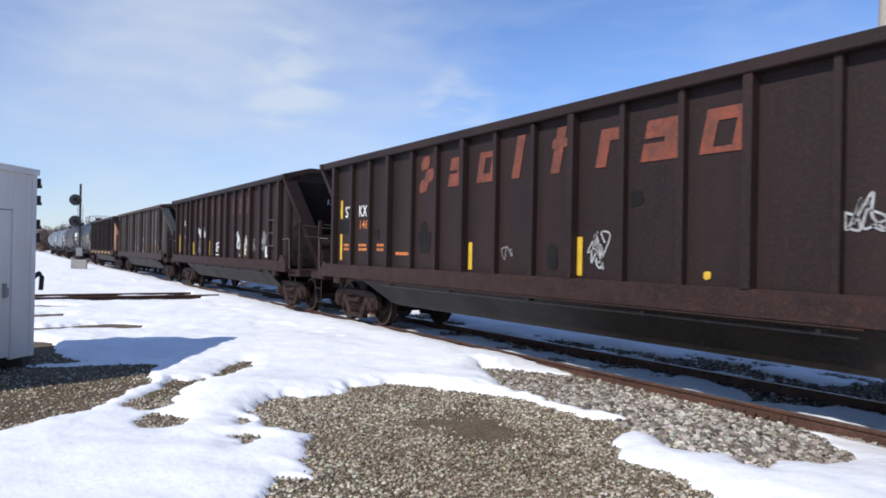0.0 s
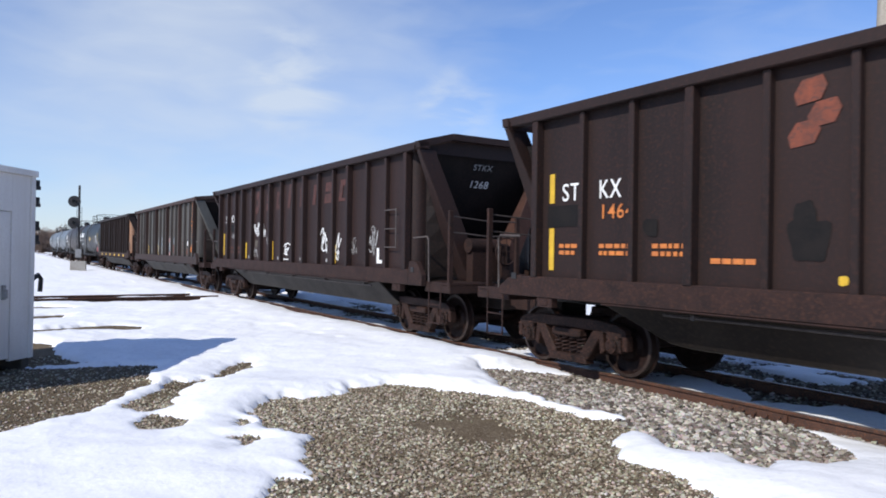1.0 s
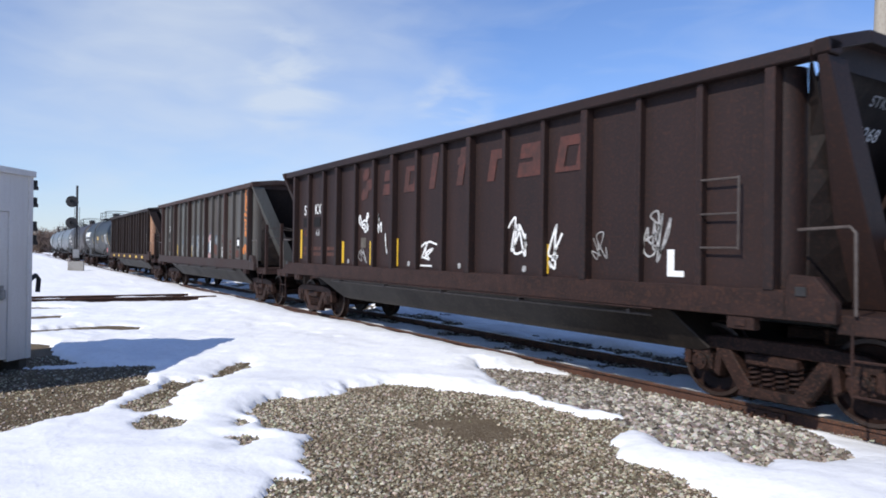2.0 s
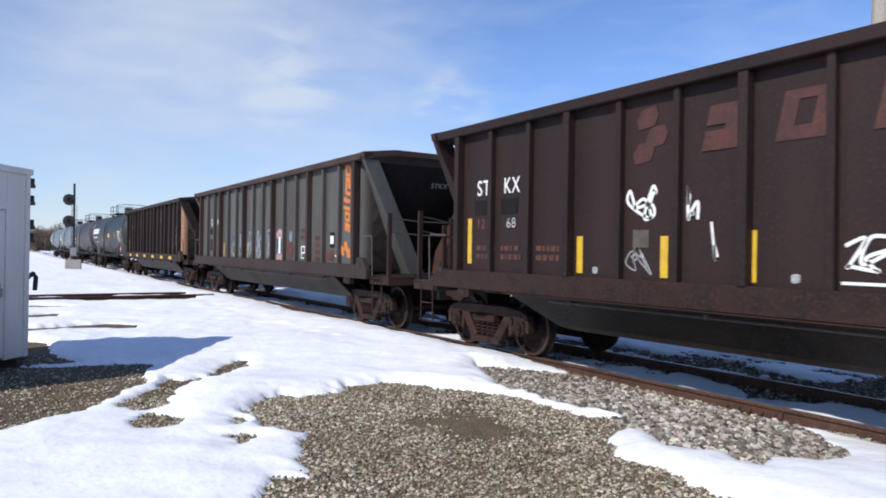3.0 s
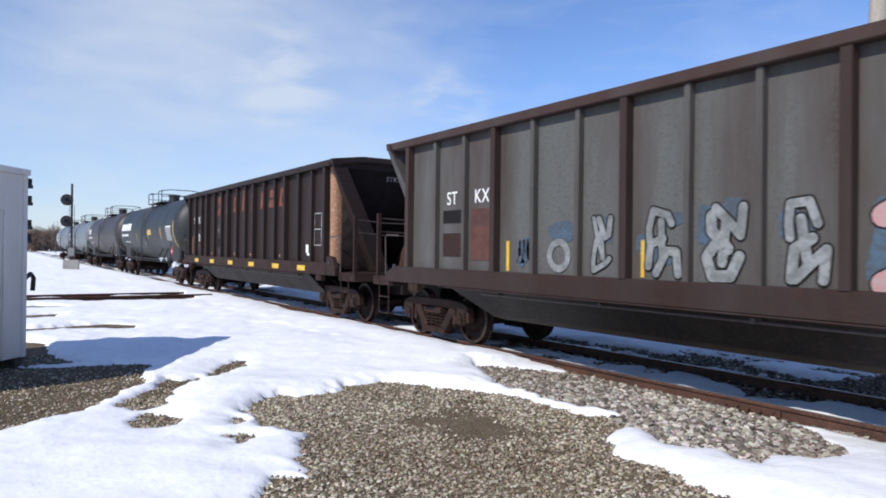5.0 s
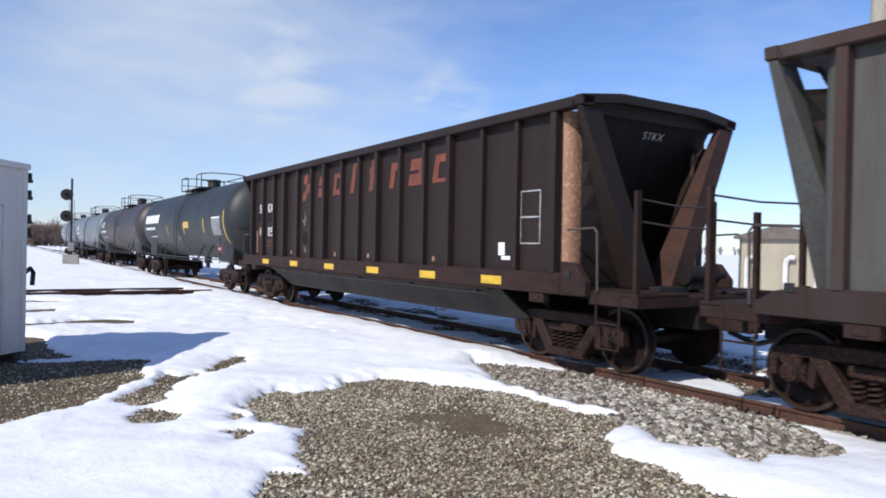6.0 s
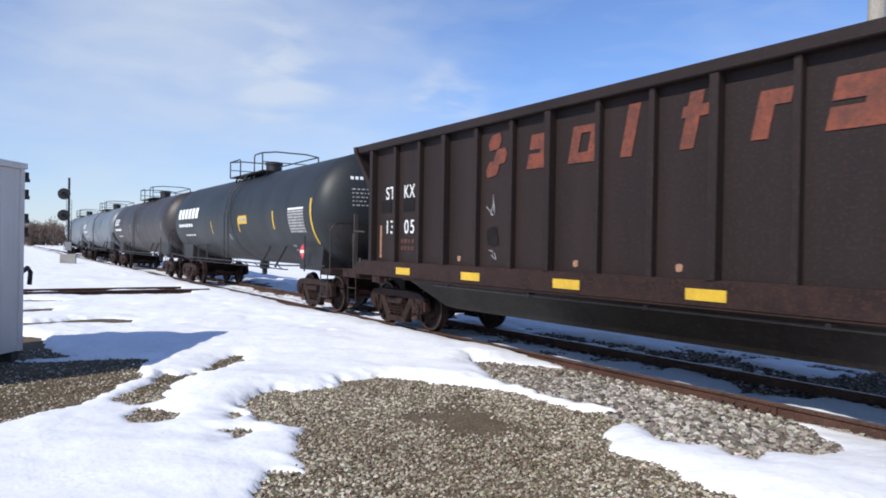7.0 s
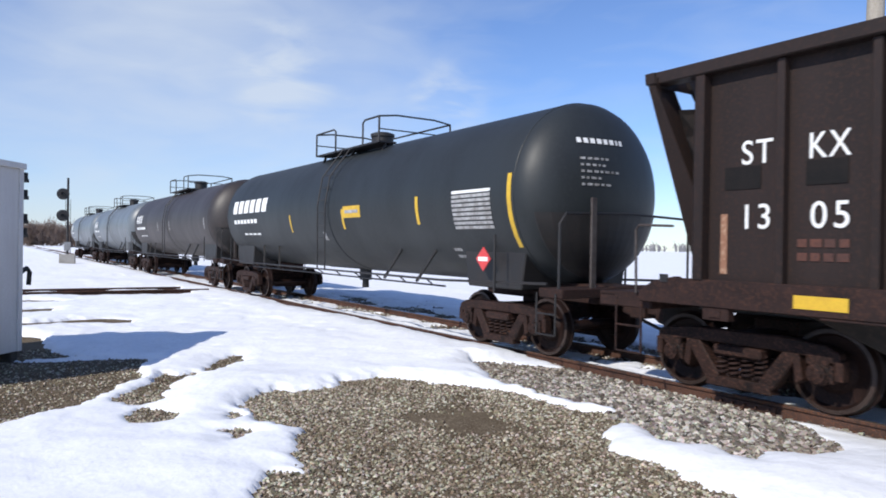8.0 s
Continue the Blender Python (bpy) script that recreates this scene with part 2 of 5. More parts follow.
# pale grey, with the haze of distance put into the colour
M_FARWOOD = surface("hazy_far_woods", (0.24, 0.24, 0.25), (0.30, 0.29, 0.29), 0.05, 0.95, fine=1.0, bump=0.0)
M_LENS = surface("dark_signal_lens", (0.02, 0.03, 0.025), (0.03, 0.02, 0.02), 10, 0.1, fine=30, bump=0.0)


# ---- mesh helpers ----
def box(bm, x0, x1, y0, y1, z0, z1, m=None):
    vs = [bm.verts.new((x, y, z)) for x in (x0, x1) for y in (y0, y1) for z in (z0, z1)]
    if m is not None:
        for v in vs:
            v.co = m @ v.co
    for f in ((0, 1, 3, 2), (4, 6, 7, 5), (0, 4, 5, 1), (2, 3, 7, 6), (0, 2, 6, 4), (1, 5, 7, 3)):
        bm.faces.new([vs[i] for i in f])
    return bm


def tube(bm, points, r, sides=8, r2=None):
    """A round bar along the points."""
    pts = [Vector(p) for p in points]
    rings = []
    for i, p in enumerate(pts):
        d = (pts[min(i + 1, len(pts) - 1)] - pts[max(i - 1, 0)]).normalized()
        u = d.orthogonal().normalized() if i == 0 else (u - d * u.dot(d)).normalized()
        w = d.cross(u)
        q = r if r2 is None else r + (r2 - r) * i / (len(pts) - 1)
        rings.append([bm.verts.new(p + (u * math.cos(a) + w * math.sin(a)) * q) for a in (math.tau * k / sides for k in range(sides))])
    for a, b in zip(rings, rings[1:]):
        for k in range(sides):
            bm.faces.new((a[k], a[(k + 1) % sides], b[(k + 1) % sides], b[k]))
    bm.faces.new(rings[0][::-1])
    bm.faces.new(rings[-1])
    return bm


def lathe(bm, profile, sides=32, m=None):
    """Turns (radius, x) pairs about the x axis."""
    rings = []
    for r, x in profile:
        rings.append([bm.verts.new((x, math.cos(a) * r, math.sin(a) * r)) for a in (math.tau * k / sides for k in range(sides))])
    for a, b in zip(rings, rings[1:]):
        for k in range(sides):
            bm.faces.new((a[k], b[k], b[(k + 1) % sides], a[(k + 1) % sides]))
    bm.faces.new(rings[0])
    bm.faces.new(rings[-1][::-1])
    if m is not None:
        for ring in rings:
            for v in ring:
                v.co = m @ v.co
    return bm


def prism(bm, outline, y0, y1):
    """An outline of (x, z) pairs, drawn out from y0 to y1."""
    a = [bm.verts.new((x, y0, z)) for x, z in outline]
    b = [bm.verts.new((x, y1, z)) for x, z in outline]
    k = len(a)
    for i in range(k):
        bm.faces.new((a[i], a[(i + 1) % k], b[(i + 1) % k], b[i]))
    bm.faces.new(a[::-1])
    bm.faces.new(b)
    return bm


def beam(bm, p, q, wide, deep, up=(0, 0, 1)):
    """A rectangular bar from p to q."""
    p, q = Vector(p), Vector(q)
    d = q - p
    x = d.normalized()
    y = Vector(up).cross(x)
    y = y.normalized() if y.length > 1e-4 else Vector((0, 1, 0))
    z = x.cross(y)
    m = Matrix((x, y, z)).transposed().to_4x4()
    m.translation = p
    return box(bm, 0, d.length, -wide / 2, wide / 2, -deep / 2, deep / 2, m)


def finish(bm, name, bevel=0.0, smooth=False):
    bmesh.ops.recalc_face_normals(bm, faces=bm.faces)
    if bevel:
        bmesh.ops.bevel(bm, geom=[e for e in bm.edges if len(e.link_faces) == 2 and e.calc_face_angle(0) > 0.5], offset=bevel, segments=1, affect="EDGES")
    me = bpy.data.meshes.new(name)
    bm.to_mesh(me)
    bm.free()
    if smooth:
        me.shade_smooth()
        me.set_sharp_from_angle(angle=radians(38))
    return me


def part(name, bm, material, parent, label="", bevel=0.0, smooth=False):
    """Links a bmesh, or a mesh made before, as one object under its thing."""
    me = finish(bm, name, bevel, smooth) if isinstance(bm, bmesh.types.BMesh) else bm
    if material and not me.materials:
        me.materials.append(material)
    ob = new(name, me)
    ob.parent = parent
    return tagged(ob, label)


def thing(name, label, category, group="", kind=""):
    return tagged(new(name), label, category, group, kind)


def B():
    return bmesh.new()


def lettering(text, size, m, material, parent, name="lettering", label="", squeeze=1.0, spacing=1.12):
    """Painted characters from the built-in font, a millimetre proud."""
    cu = bpy.data.curves.new(name, "FONT")
    cu.body, cu.size, cu.extrude, cu.offset, cu.space_character = text, size, 0.0015, size * 0.004, spacing
    tmp = new(name, cu)
    me = bpy.data.meshes.new_from_object(tmp.evaluated_get(bpy.context.evaluated_depsgraph_get()))
    bpy.data.objects.remove(tmp)
    me.transform(m @ Matrix.Diagonal((squeeze, 1, 1, 1)))
    me.materials.clear()
    me.materials.append(material)
    ob = new(name, me)
    ob.parent = parent
    return tagged(ob, label)


def on_side(x, z, y=-1.506):
    """Pose of writing on the camera's side of a car."""
    return Matrix.Translation((x, y, z)) @ Matrix.Rotation(radians(90), 4, "X")


# ---- ground, snow and track ----
def smooth_noise(x, y, scale, seed):
    """Value noise on arrays, -1 to 1."""
    rng = np.random.RandomState(seed)
    tab = rng.rand(256, 256) * 2 - 1
    u, v = x / scale + 1000.3, y / scale + 1000.7
    i, j = np.floor(u).astype(int), np.floor(v).astype(int)
    a, b = u - i, v - j
    a, b = a * a * (3 - 2 * a), b * b * (3 - 2 * b)
    g = lambda p, q: tab[p % 256, q % 256]
    return (g(i, j) * (1 - a) + g(i + 1, j) * a) * (1 - b) + (g(i, j + 1) * (1 - a) + g(i + 1, j + 1) * a) * b


def rough_noise(x, y, scale, seed, octaves=4):
    return sum(smooth_noise(x, y, scale / 2 ** k, seed + k) * 0.5 ** k for k in range(octaves))


def track_line(x):
    e = np.minimum(0.0, x + 20.0)
    return TRACK_Y + BEND * e * e


def ground_z(x, y):
    """Height of the bare ground: level yard, a shallow bed under the track."""
    d = np.abs(y - track_line(x))
    bed = -0.05 - 0.10 * np.clip((2.6 - d) / 1.6, 0, 1)
    beyond = np.where(y > track_line(x), -0.18 * np.clip((d - 2.0) / 3.0, 0, 1), 0.0)
    near = np.clip(1 - (np.abs(x) + np.abs(y)) / 250.0, 0, 1)
    fall = np.where(np.abs(x) < 400, GRADE * x, GRADE * 400 * np.sign(x))
    return fall + bed + beyond + 0.02 * rough_noise(x, y, 1.7, 11) * near


def inside(x, y, poly):
    """Signed distance to a polygon, positive inside."""
    d = np.full(x.shape, 1e9)
    s = np.zeros(x.shape, bool)
    for (x0, y0), (x1, y1) in zip(poly, poly[1:] + poly[:1]):
        ex, ey = x1 - x0, y1 - y0
        t = np.clip(((x - x0) * ex + (y - y0) * ey) / (ex * ex + ey * ey), 0, 1)
        d = np.minimum(d, np.hypot(x - x0 - t * ex, y - y0 - t * ey))
        c = ((y0 > y) != (y1 > y)) & (x < ex * (y - y0) / (ey if abs(ey) > 1e-9 else 1e-9) + x0)
        s ^= c
    return np.where(s, d, -d)


# wide gravel patch before the track
GRAVEL = [(-7.39, 2.29), (-7.85, 2.74), (-7.77, 3.27), (-7.89, 3.62), (-8.14, 4.05), (-8.1, 4.45), (-7.39, 4.79), (-7.16, 5.07), (-6.76, 5.29),
          (-6.41, 5.32), (-5.97, 5.24), (-5.53, 5.18), (-5.28, 5.3), (-5.1, 5.52), (-4.9, 5.45), (-4.7, 5.03), (-4.5, 4.78), (-4.24, 4.6),
          (-3.52, 4.49), (-3.03, 4.49), (-2.12, 4.23), (1.5, 3.4), (2.5, -2.0), (-2.2, -1.0), (-3.41, 0.72), (-4.1, 1.27), (-4.73, 1.64), (-5.22, 1.78),
          (-5.25, 1.89), (-5.03, 1.9), (-4.94, 2.0), (-5.13, 2.11), (-5.49, 2.17), (-5.73, 2.31), (-6.0, 2.47), (-6.26, 2.41), (-6.42, 2.3), (-6.75, 2.25)]
# ballast shoulder beside the rail
BALLAST_BED = [(-8.58, 6.23), (-8.3, 6.6), (-7.9, 7.0), (-7.5, 7.5), (-6.2, 7.52), (-5.35, 7.52), (-4.5, 7.5), (-4.0, 7.3), (-3.75, 6.95), (-3.5, 6.7),
               (-3.23, 6.43), (-3.21, 6.2), (-3.34, 6.07), (-3.24, 5.82), (-3.49, 5.72), (-3.37, 5.29), (-3.5, 5.25), (-3.69, 5.46), (-3.85, 5.36),
               (-4.12, 5.25), (-4.55, 5.37), (-4.97, 5.43), (-5.19, 5.63), (-5.55, 5.53), (-5.99, 5.43), (-6.38, 5.43), (-6.91, 5.51), (-7.58, 5.74)]
# gravel before the shed and the mud at its foot
SHED_YARD = [(-12.9, -2.2), (-11.65, 0.12), (-11.39, 0.8), (-11.28, 1.53), (-11.06, 1.94), (-10.08, 1.8), (-9.48, 1.65), (-9.11, 1.42), (-8.51, 1.04),
             (-8.08, 0.57), (-7.74, 0.09), (-7.21, -0.69), (-6.0, -4.0), (-11.0, -5.0)]
SHED_FOOT = [(-15.1, -0.4), (-14.69, 0.3), (-14.0, 0.75), (-13.4, 0.8), (-12.98, 0.7), (-12.5, 0.85), (-11.72, 1.15), (-11.45, 1.35), (-11.43, 0.8), (-11.62, 0.38), (-11.87, -0.28), (-13.0, -1.5)]
# meltwater streaks and strips towards the crossing line
STREAKS = (
    [(-9.69, 2.51), (-10.32, 2.79), (-10.57, 3.2), (-10.24, 3.14), (-9.71, 2.74), (-9.46, 2.49)],
    [(-9.68, 1.92), (-9.33, 2.06), (-9.47, 2.31), (-9.09, 2.18), (-8.92, 1.91), (-8.48, 1.69), (-8.19, 1.6), (-7.92, 1.35), (-8.31, 1.22), (-8.65, 1.38), (-8.95, 1.72)],
    [(-7.43, 1.14), (-7.84, 1.39), (-7.52, 1.55), (-7.36, 1.63), (-7.16, 1.53), (-7.1, 1.37), (-7.29, 1.17)],
    [(-7.25, 2.05), (-7.24, 2.25), (-6.9, 2.2), (-6.8, 2.03)],
    [(-6.4, 1.83), (-6.38, 2.03), (-6.2, 2.03), (-6.15, 1.88)],
)
STRIPS = (
    [(-18.12, -1.32), (-16.87, 0.76), (-17.24, 1.53), (-17.12, 2.3), (-16.62, 2.81), (-15.98, 2.59), (-16.06, 1.95), (-15.81, 1.1), (-15.6, 0.7), (-15.96, -1.16)],
    [(-24.6, -1.8), (-23.3, 0.73), (-22.6, 1.85), (-21.85, 1.65), (-22.07, 0.7), (-22.73, -1.66)],
    [(-20.95, -1.53), (-19.96, 0.63), (-20.08, 1.46), (-19.31, 1.34), (-19.19, 0.61), (-19.87, -1.45)],
)


def bare_field(x, y):
    """How far inside a bare patch a place lies, in metres, with a ragged edge."""
    b = np.full(x.shape, -3.0)
    for poly in (GRAVEL, BALLAST_BED, SHED_YARD, SHED_FOOT) + STREAKS + STRIPS:
        b = np.maximum(b, inside(x, y, poly))
    d = y - track_line(x)
    # the rails of the main line are kept clear by the wheels; behind it the sun has eaten holes
    clear = np.maximum(0.16 - np.abs(np.abs(d) - 0.78), -3.0) - 0.05
    clear = np.where((d < -0.9), -3.0, clear)
    between = np.where(np.abs(d) < 0.7, 0.16 * rough_noise(x, y, 0.8, 61) - 0.16 + 0.22 * np.clip(d, 0, 1), -3.0)
    back = np.where((d > 0.75) & (d < 4.0), 0.24 * rough_noise(x * 0.5, y * 1.6, 0.9, 71) - 0.13 + 0.28 * np.clip((x + 9) / 4, 0, 1) - 0.06 * np.clip(d - 2, 0, 2), -3.0)
    cross = np.maximum(0.34 - np.abs(np.abs(x + 25.2) - 0.75), -3.0) - 0.03
    cross = np.where((y < 5.8) & (y > -60), cross, -3.0)
    holes = np.where((y < 5.5) & (x < -10), 0.35 * rough_noise(x * 1.6, y * 0.5, 2.4, 83) - 0.48, -3.0)
    b = np.maximum.reduce([b, clear, between, back, cross, holes])
    return b + 0.07 * rough_noise(x, y, 0.5, 31) + 0.055 * rough_noise(x, y, 0.13, 41, 3)


def snow_depth(x, y):
    b = bare_field(x, y)
    d = y - track_line(x)
    full = 0.085 + 0.05 * rough_noise(x, y, 2.3, 5, 3) + 0.012 * rough_noise(x, y, 0.35, 8, 3)
    bank = 0.09 * np.exp(-((d + 1.7) / 0.7) ** 2) * (x < -8.6)
    full = np.where(np.abs(d) < 0.72, 0.075 + 0.02 * rough_noise(x, y, 0.5, 9, 3), full) + bank
    edge = np.clip(-b / 0.35, 0, 1)
    return np.where(b > 0, -0.05 - 0.1 * np.clip(b, 0, 0.4), full * np.sqrt(edge) + 0.004 * np.sign(edge) - 0.05 * (1 - np.clip(-b / 0.02, 0, 1)))


def axis(fine0, fine1, step, low, high, growth=1.12):
    a = list(np.arange(fine0, fine1, step))
    s, p = step, a[-1]
    while p < high:
        s *= growth
        p += s
        a.append(p)
    s, p, b = step, a[0], []
    while p > low:
        s *= growth
        p -= s
        b.append(p)
    return np.array(b[::-1] + a)


def sheet(name, xs, ys, height, material):
    X, Y = np.meshgrid(xs, ys, indexing="ij")
    Z = height(X, Y)
    nx, ny = X.shape
    me = bpy.data.meshes.new(name)
    i = np.arange(nx * ny).reshape(nx, ny)
    quads = np.stack([i[:-1, :-1], i[1:, :-1], i[1:, 1:], i[:-1, 1:]], -1).reshape(-1, 4)
    me.from_pydata(np.stack([X, Y, Z], -1).reshape(-1, 3).tolist(), [], quads.tolist())
    me.shade_smooth()
    me.materials.append(material)
    return new(name, me)


GX, GY = axis(-13.5, 1.0, 0.06, -3500, 3500, 1.09), axis(-1.5, 10.8, 0.06, -3500, 3500, 1.09)
ground = tagged(sheet("ground", GX, GY, ground_z, M_GROUND), "brown gravel and earth yard, partly bare of snow", "ground", kind="structure")
SX, SY = axis(-27.0, 1.0, 0.055, -3400, 3400, 1.07), axis(-1.5, 11.0, 0.055, -3400, 3400, 1.07)
snow = tagged(sheet("snow_cover", SX, SY, lambda x, y: ground_z(x, y) + snow_depth(x, y), M_SNOW),
              "old white snow melting back in ragged patches", "snow", kind="structure")


def scatter(name, n, x0, x1, y0, y1, smallest, largest, material, keep, label, seed):
    """Loose stones as one mesh, each a dented lump of eight faces."""
    rng = np.random.RandomState(seed)
    x, y = rng.uniform(x0, x1, n), rng.uniform(y0, y1, n)
    ok = keep(x, y)
    x, y = x[ok], y[ok]
    n = len(x)
    r = smallest + (largest - smallest) * rng.rand(n) ** 1.8
    z = ground_z(x, y) + r * 0.22
    oct_v = np.array([(1, 0, 0), (0, 1, 0), (-1, 0, 0), (0, -1, 0), (0, 0, 0.7), (0, 0, -0.7), (0.6, 0.6, 0.45), (-0.6, 0.55, 0.4)], float)
    faces = np.array([(0, 6, 4), (0, 1, 6), (6, 1, 4), (1, 7, 4), (1, 2, 7), (7, 2, 4), (2, 3, 4), (3, 0, 4), (1, 0, 5), (2, 1, 5), (3, 2, 5), (0, 3, 5)])
    a = rng.rand(n) * math.tau
    v = oct_v[None] * (0.65 + 0.6 * rng.rand(n, 8, 1)) * r[:, None, None] * np.stack([np.ones(n), 0.55 + 0.45 * rng.rand(n), 0.6 + 0.5 * rng.rand(n)], -1)[:, None, :]
    t = (rng.rand(n) - 0.5) * 1.2
    vx, vz = v[..., 0] * np.cos(t)[:, None] - v[..., 2] * np.sin(t)[:, None], v[..., 0] * np.sin(t)[:, None] + v[..., 2] * np.cos(t)[:, None]
    wx, wy = vx * np.cos(a)[:, None] - v[..., 1] * np.sin(a)[:, None], vx * np.sin(a)[:, None] + v[..., 1] * np.cos(a)[:, None]
    P = np.stack([wx + x[:, None], wy + y[:, None], vz + z[:, None]], -1).reshape(-1, 3)
    F = (faces[None] + 8 * np.arange(n)[:, None, None]).reshape(-1, 3)
    me = bpy.data.meshes.new(name)
    me.from_pydata(P.tolist(), [], F.tolist())
    me.materials.append(material)
    return tagged(new(name, me), label, "gravel", kind="stuff")


def brown_patch(x, y):
    """Below one where fine brown earth shows through the middle of the gravel."""
    return np.hypot((x + 6.0) / 1.6, (y - 4.15) / 0.75) + 0.5 * rough_noise(x, y, 0.5, 91)


scatter("gravel", 62000, -8.6, -1.6, 0.9, 5.8, 0.009, 0.027, M_STONE,
        lambda x, y: (bare_field(x, y) > -0.06) & (inside(x, y, BALLAST_BED) < 0.05) & (brown_patch(x, y) + 0.6 * np.random.RandomState(8).rand(len(x)) > 0.8) & (y < 0.75 + 5.2 * np.clip((-x) / 4.0, 0, 2)),
        "small loose brown and grey gravel stones", 3)
scatter("shed_gravel", 12000, -12.8, -6.8, -1.2, 3.2, 0.010, 0.026, M_STONE, lambda x, y: bare_field(x, y) > -0.05,
        "brown gravel before the shed, free of snow", 4)
scatter("ballast", 22000, -10.5, -2.4, 5.0, 7.4, 0.02, 0.062, M_BALLAST, lambda x, y: (bare_field(x, y) > -0.05) & ((inside(x, y, BALLAST_BED) > -0.08) | (y > 6.3)),
        "coarse pale ballast stones beside the rail", 5)
scatter("track_ballast", 22000, -24.0, 1.0, 7.45, 12.0, 0.02, 0.05, M_BALLAST, lambda x, y: bare_field(x, y) > -0.03,
        "grey ballast between and behind the rails", 6)


# ---- the railway line ----
def rail_profile():
    return [(-0.075, -0.17), (0.075, -0.17), (0.075, -0.158), (0.012, -0.14), (0.009, -0.045), (0.034, -0.036), (0.036, -0.008), (0.028, 0.0),
            (-0.028, 0.0), (-0.036, -0.008), (-0.034, -0.036), (-0.009, -0.045), (-0.012, -0.14), (-0.075, -0.158)]


def sweep_rail(points):
    bm, rings = B(), []
    for k, p in enumerate(points):
        d = (points[min(k + 1, len(points) - 1)] - points[max(k - 1, 0)]).normalized()
        side = Vector((-d.y, d.x, 0)).normalized()
        rings.append([bm.verts.new(p + side * u + Vector((0, 0, v))) for u, v in rail_profile()])
    n = len(rings[0])
    for a, b in zip(rings, rings[1:]):
        for k in range(n):
            bm.faces.new((a[k], a[(k + 1) % n], b[(k + 1) % n], b[k]))
    bm.faces.new(rings[0])
    bm.faces.new(rings[-1][::-1])
    return bm


def on_track(x, off, z=0.0):
    s = (track_y(x + 0.1) - track_y(x - 0.1)) / 0.2
    n = math.hypot(1, s)
    return Vector((x - off * s / n, track_y(x) + off / n, GRADE * x + z))


line = thing("railway_track", "rusty main line rails on dark timber ties in ballast", "railway track", kind="structure")
for off in (-0.753, 0.753):
    pts = [on_track(x, off) for x in [20, 10, 0, -10, -20] + [-20 - 6 * k for k in range(1, 46)]]
    ob = part("rail", sweep_rail(pts), M_RAIL, line, "brown rusted steel rail with a worn head")
    ob.data.materials.append(M_RAILTOP)
    for f in ob.data.polygons:
        if f.normal.z > 0.9 and ob.data.vertices[f.vertices[0]].co.z - GRADE * ob.data.vertices[f.vertices[0]].co.x > -0.004:
            f.material_index = 1
bm = box(B(), -0.115, 0.115, -1.3, 1.3, -0.17, 0.0)
tie_mesh = finish(bm, "tie", 0.012)
plate_mesh = finish(box(box(box(B(), -0.09, 0.09, -0.17, 0.17, 0, 0.018), -0.02, 0.02, -0.11, -0.08, 0.018, 0.05), -0.02, 0.02, 0.08, 0.11, 0.018, 0.05), "tie_plate", 0.003)
for k in range(150):
    x = 4.0 - 0.52 * k + random.uniform(-0.03, 0.03)
    p = on_track(x, random.uniform(-0.05, 0.05), -0.172 + random.uniform(-0.012, 0.004))
    t = part("tie", tie_mesh, M_TIE, line)
    t.matrix_basis = Matrix.Translation(p) @ Matrix.Rotation(math.atan(2 * BEND * min(0, x + 20)) + random.uniform(-0.02, 0.02), 4, "Z")
    if k < 70:
        for off in (-0.753, 0.753):
            q = part("tie_plate", plate_mesh, M_RAIL, line)
            q.matrix_basis = Matrix.Translation(on_track(x, off, -0.176))
for x, off in ((-4.9, -0.753), (-16.8, -0.753), (-10.8, 0.753)):
    bm = box(B(), -0.45, 0.45, -0.05, -0.012, -0.135, -0.05)
    for k in range(6):
        tube(bm, [(-0.375 + 0.15 * k, -0.085, -0.092), (-0.375 + 0.15 * k, -0.05, -0.092)], 0.018, 6)
    j = part("joint_bar", bm, M_RAIL, line, "bolted joint bar on the rail", 0.004)
    j.matrix_basis = Matrix.Translation(on_track(x, off))

crossing = thing("crossing_track", "rusty rails of a second line, half under snow", "railway track", kind="structure")
for off in (-0.753, 0.753):
    pts = [Vector((-25.2 + off, y, GRADE * -25.2 + 0.10)) for y in (-70, -30, -10, 0, 6.4)]
    part("rail", sweep_rail(pts), M_RAIL, crossing)


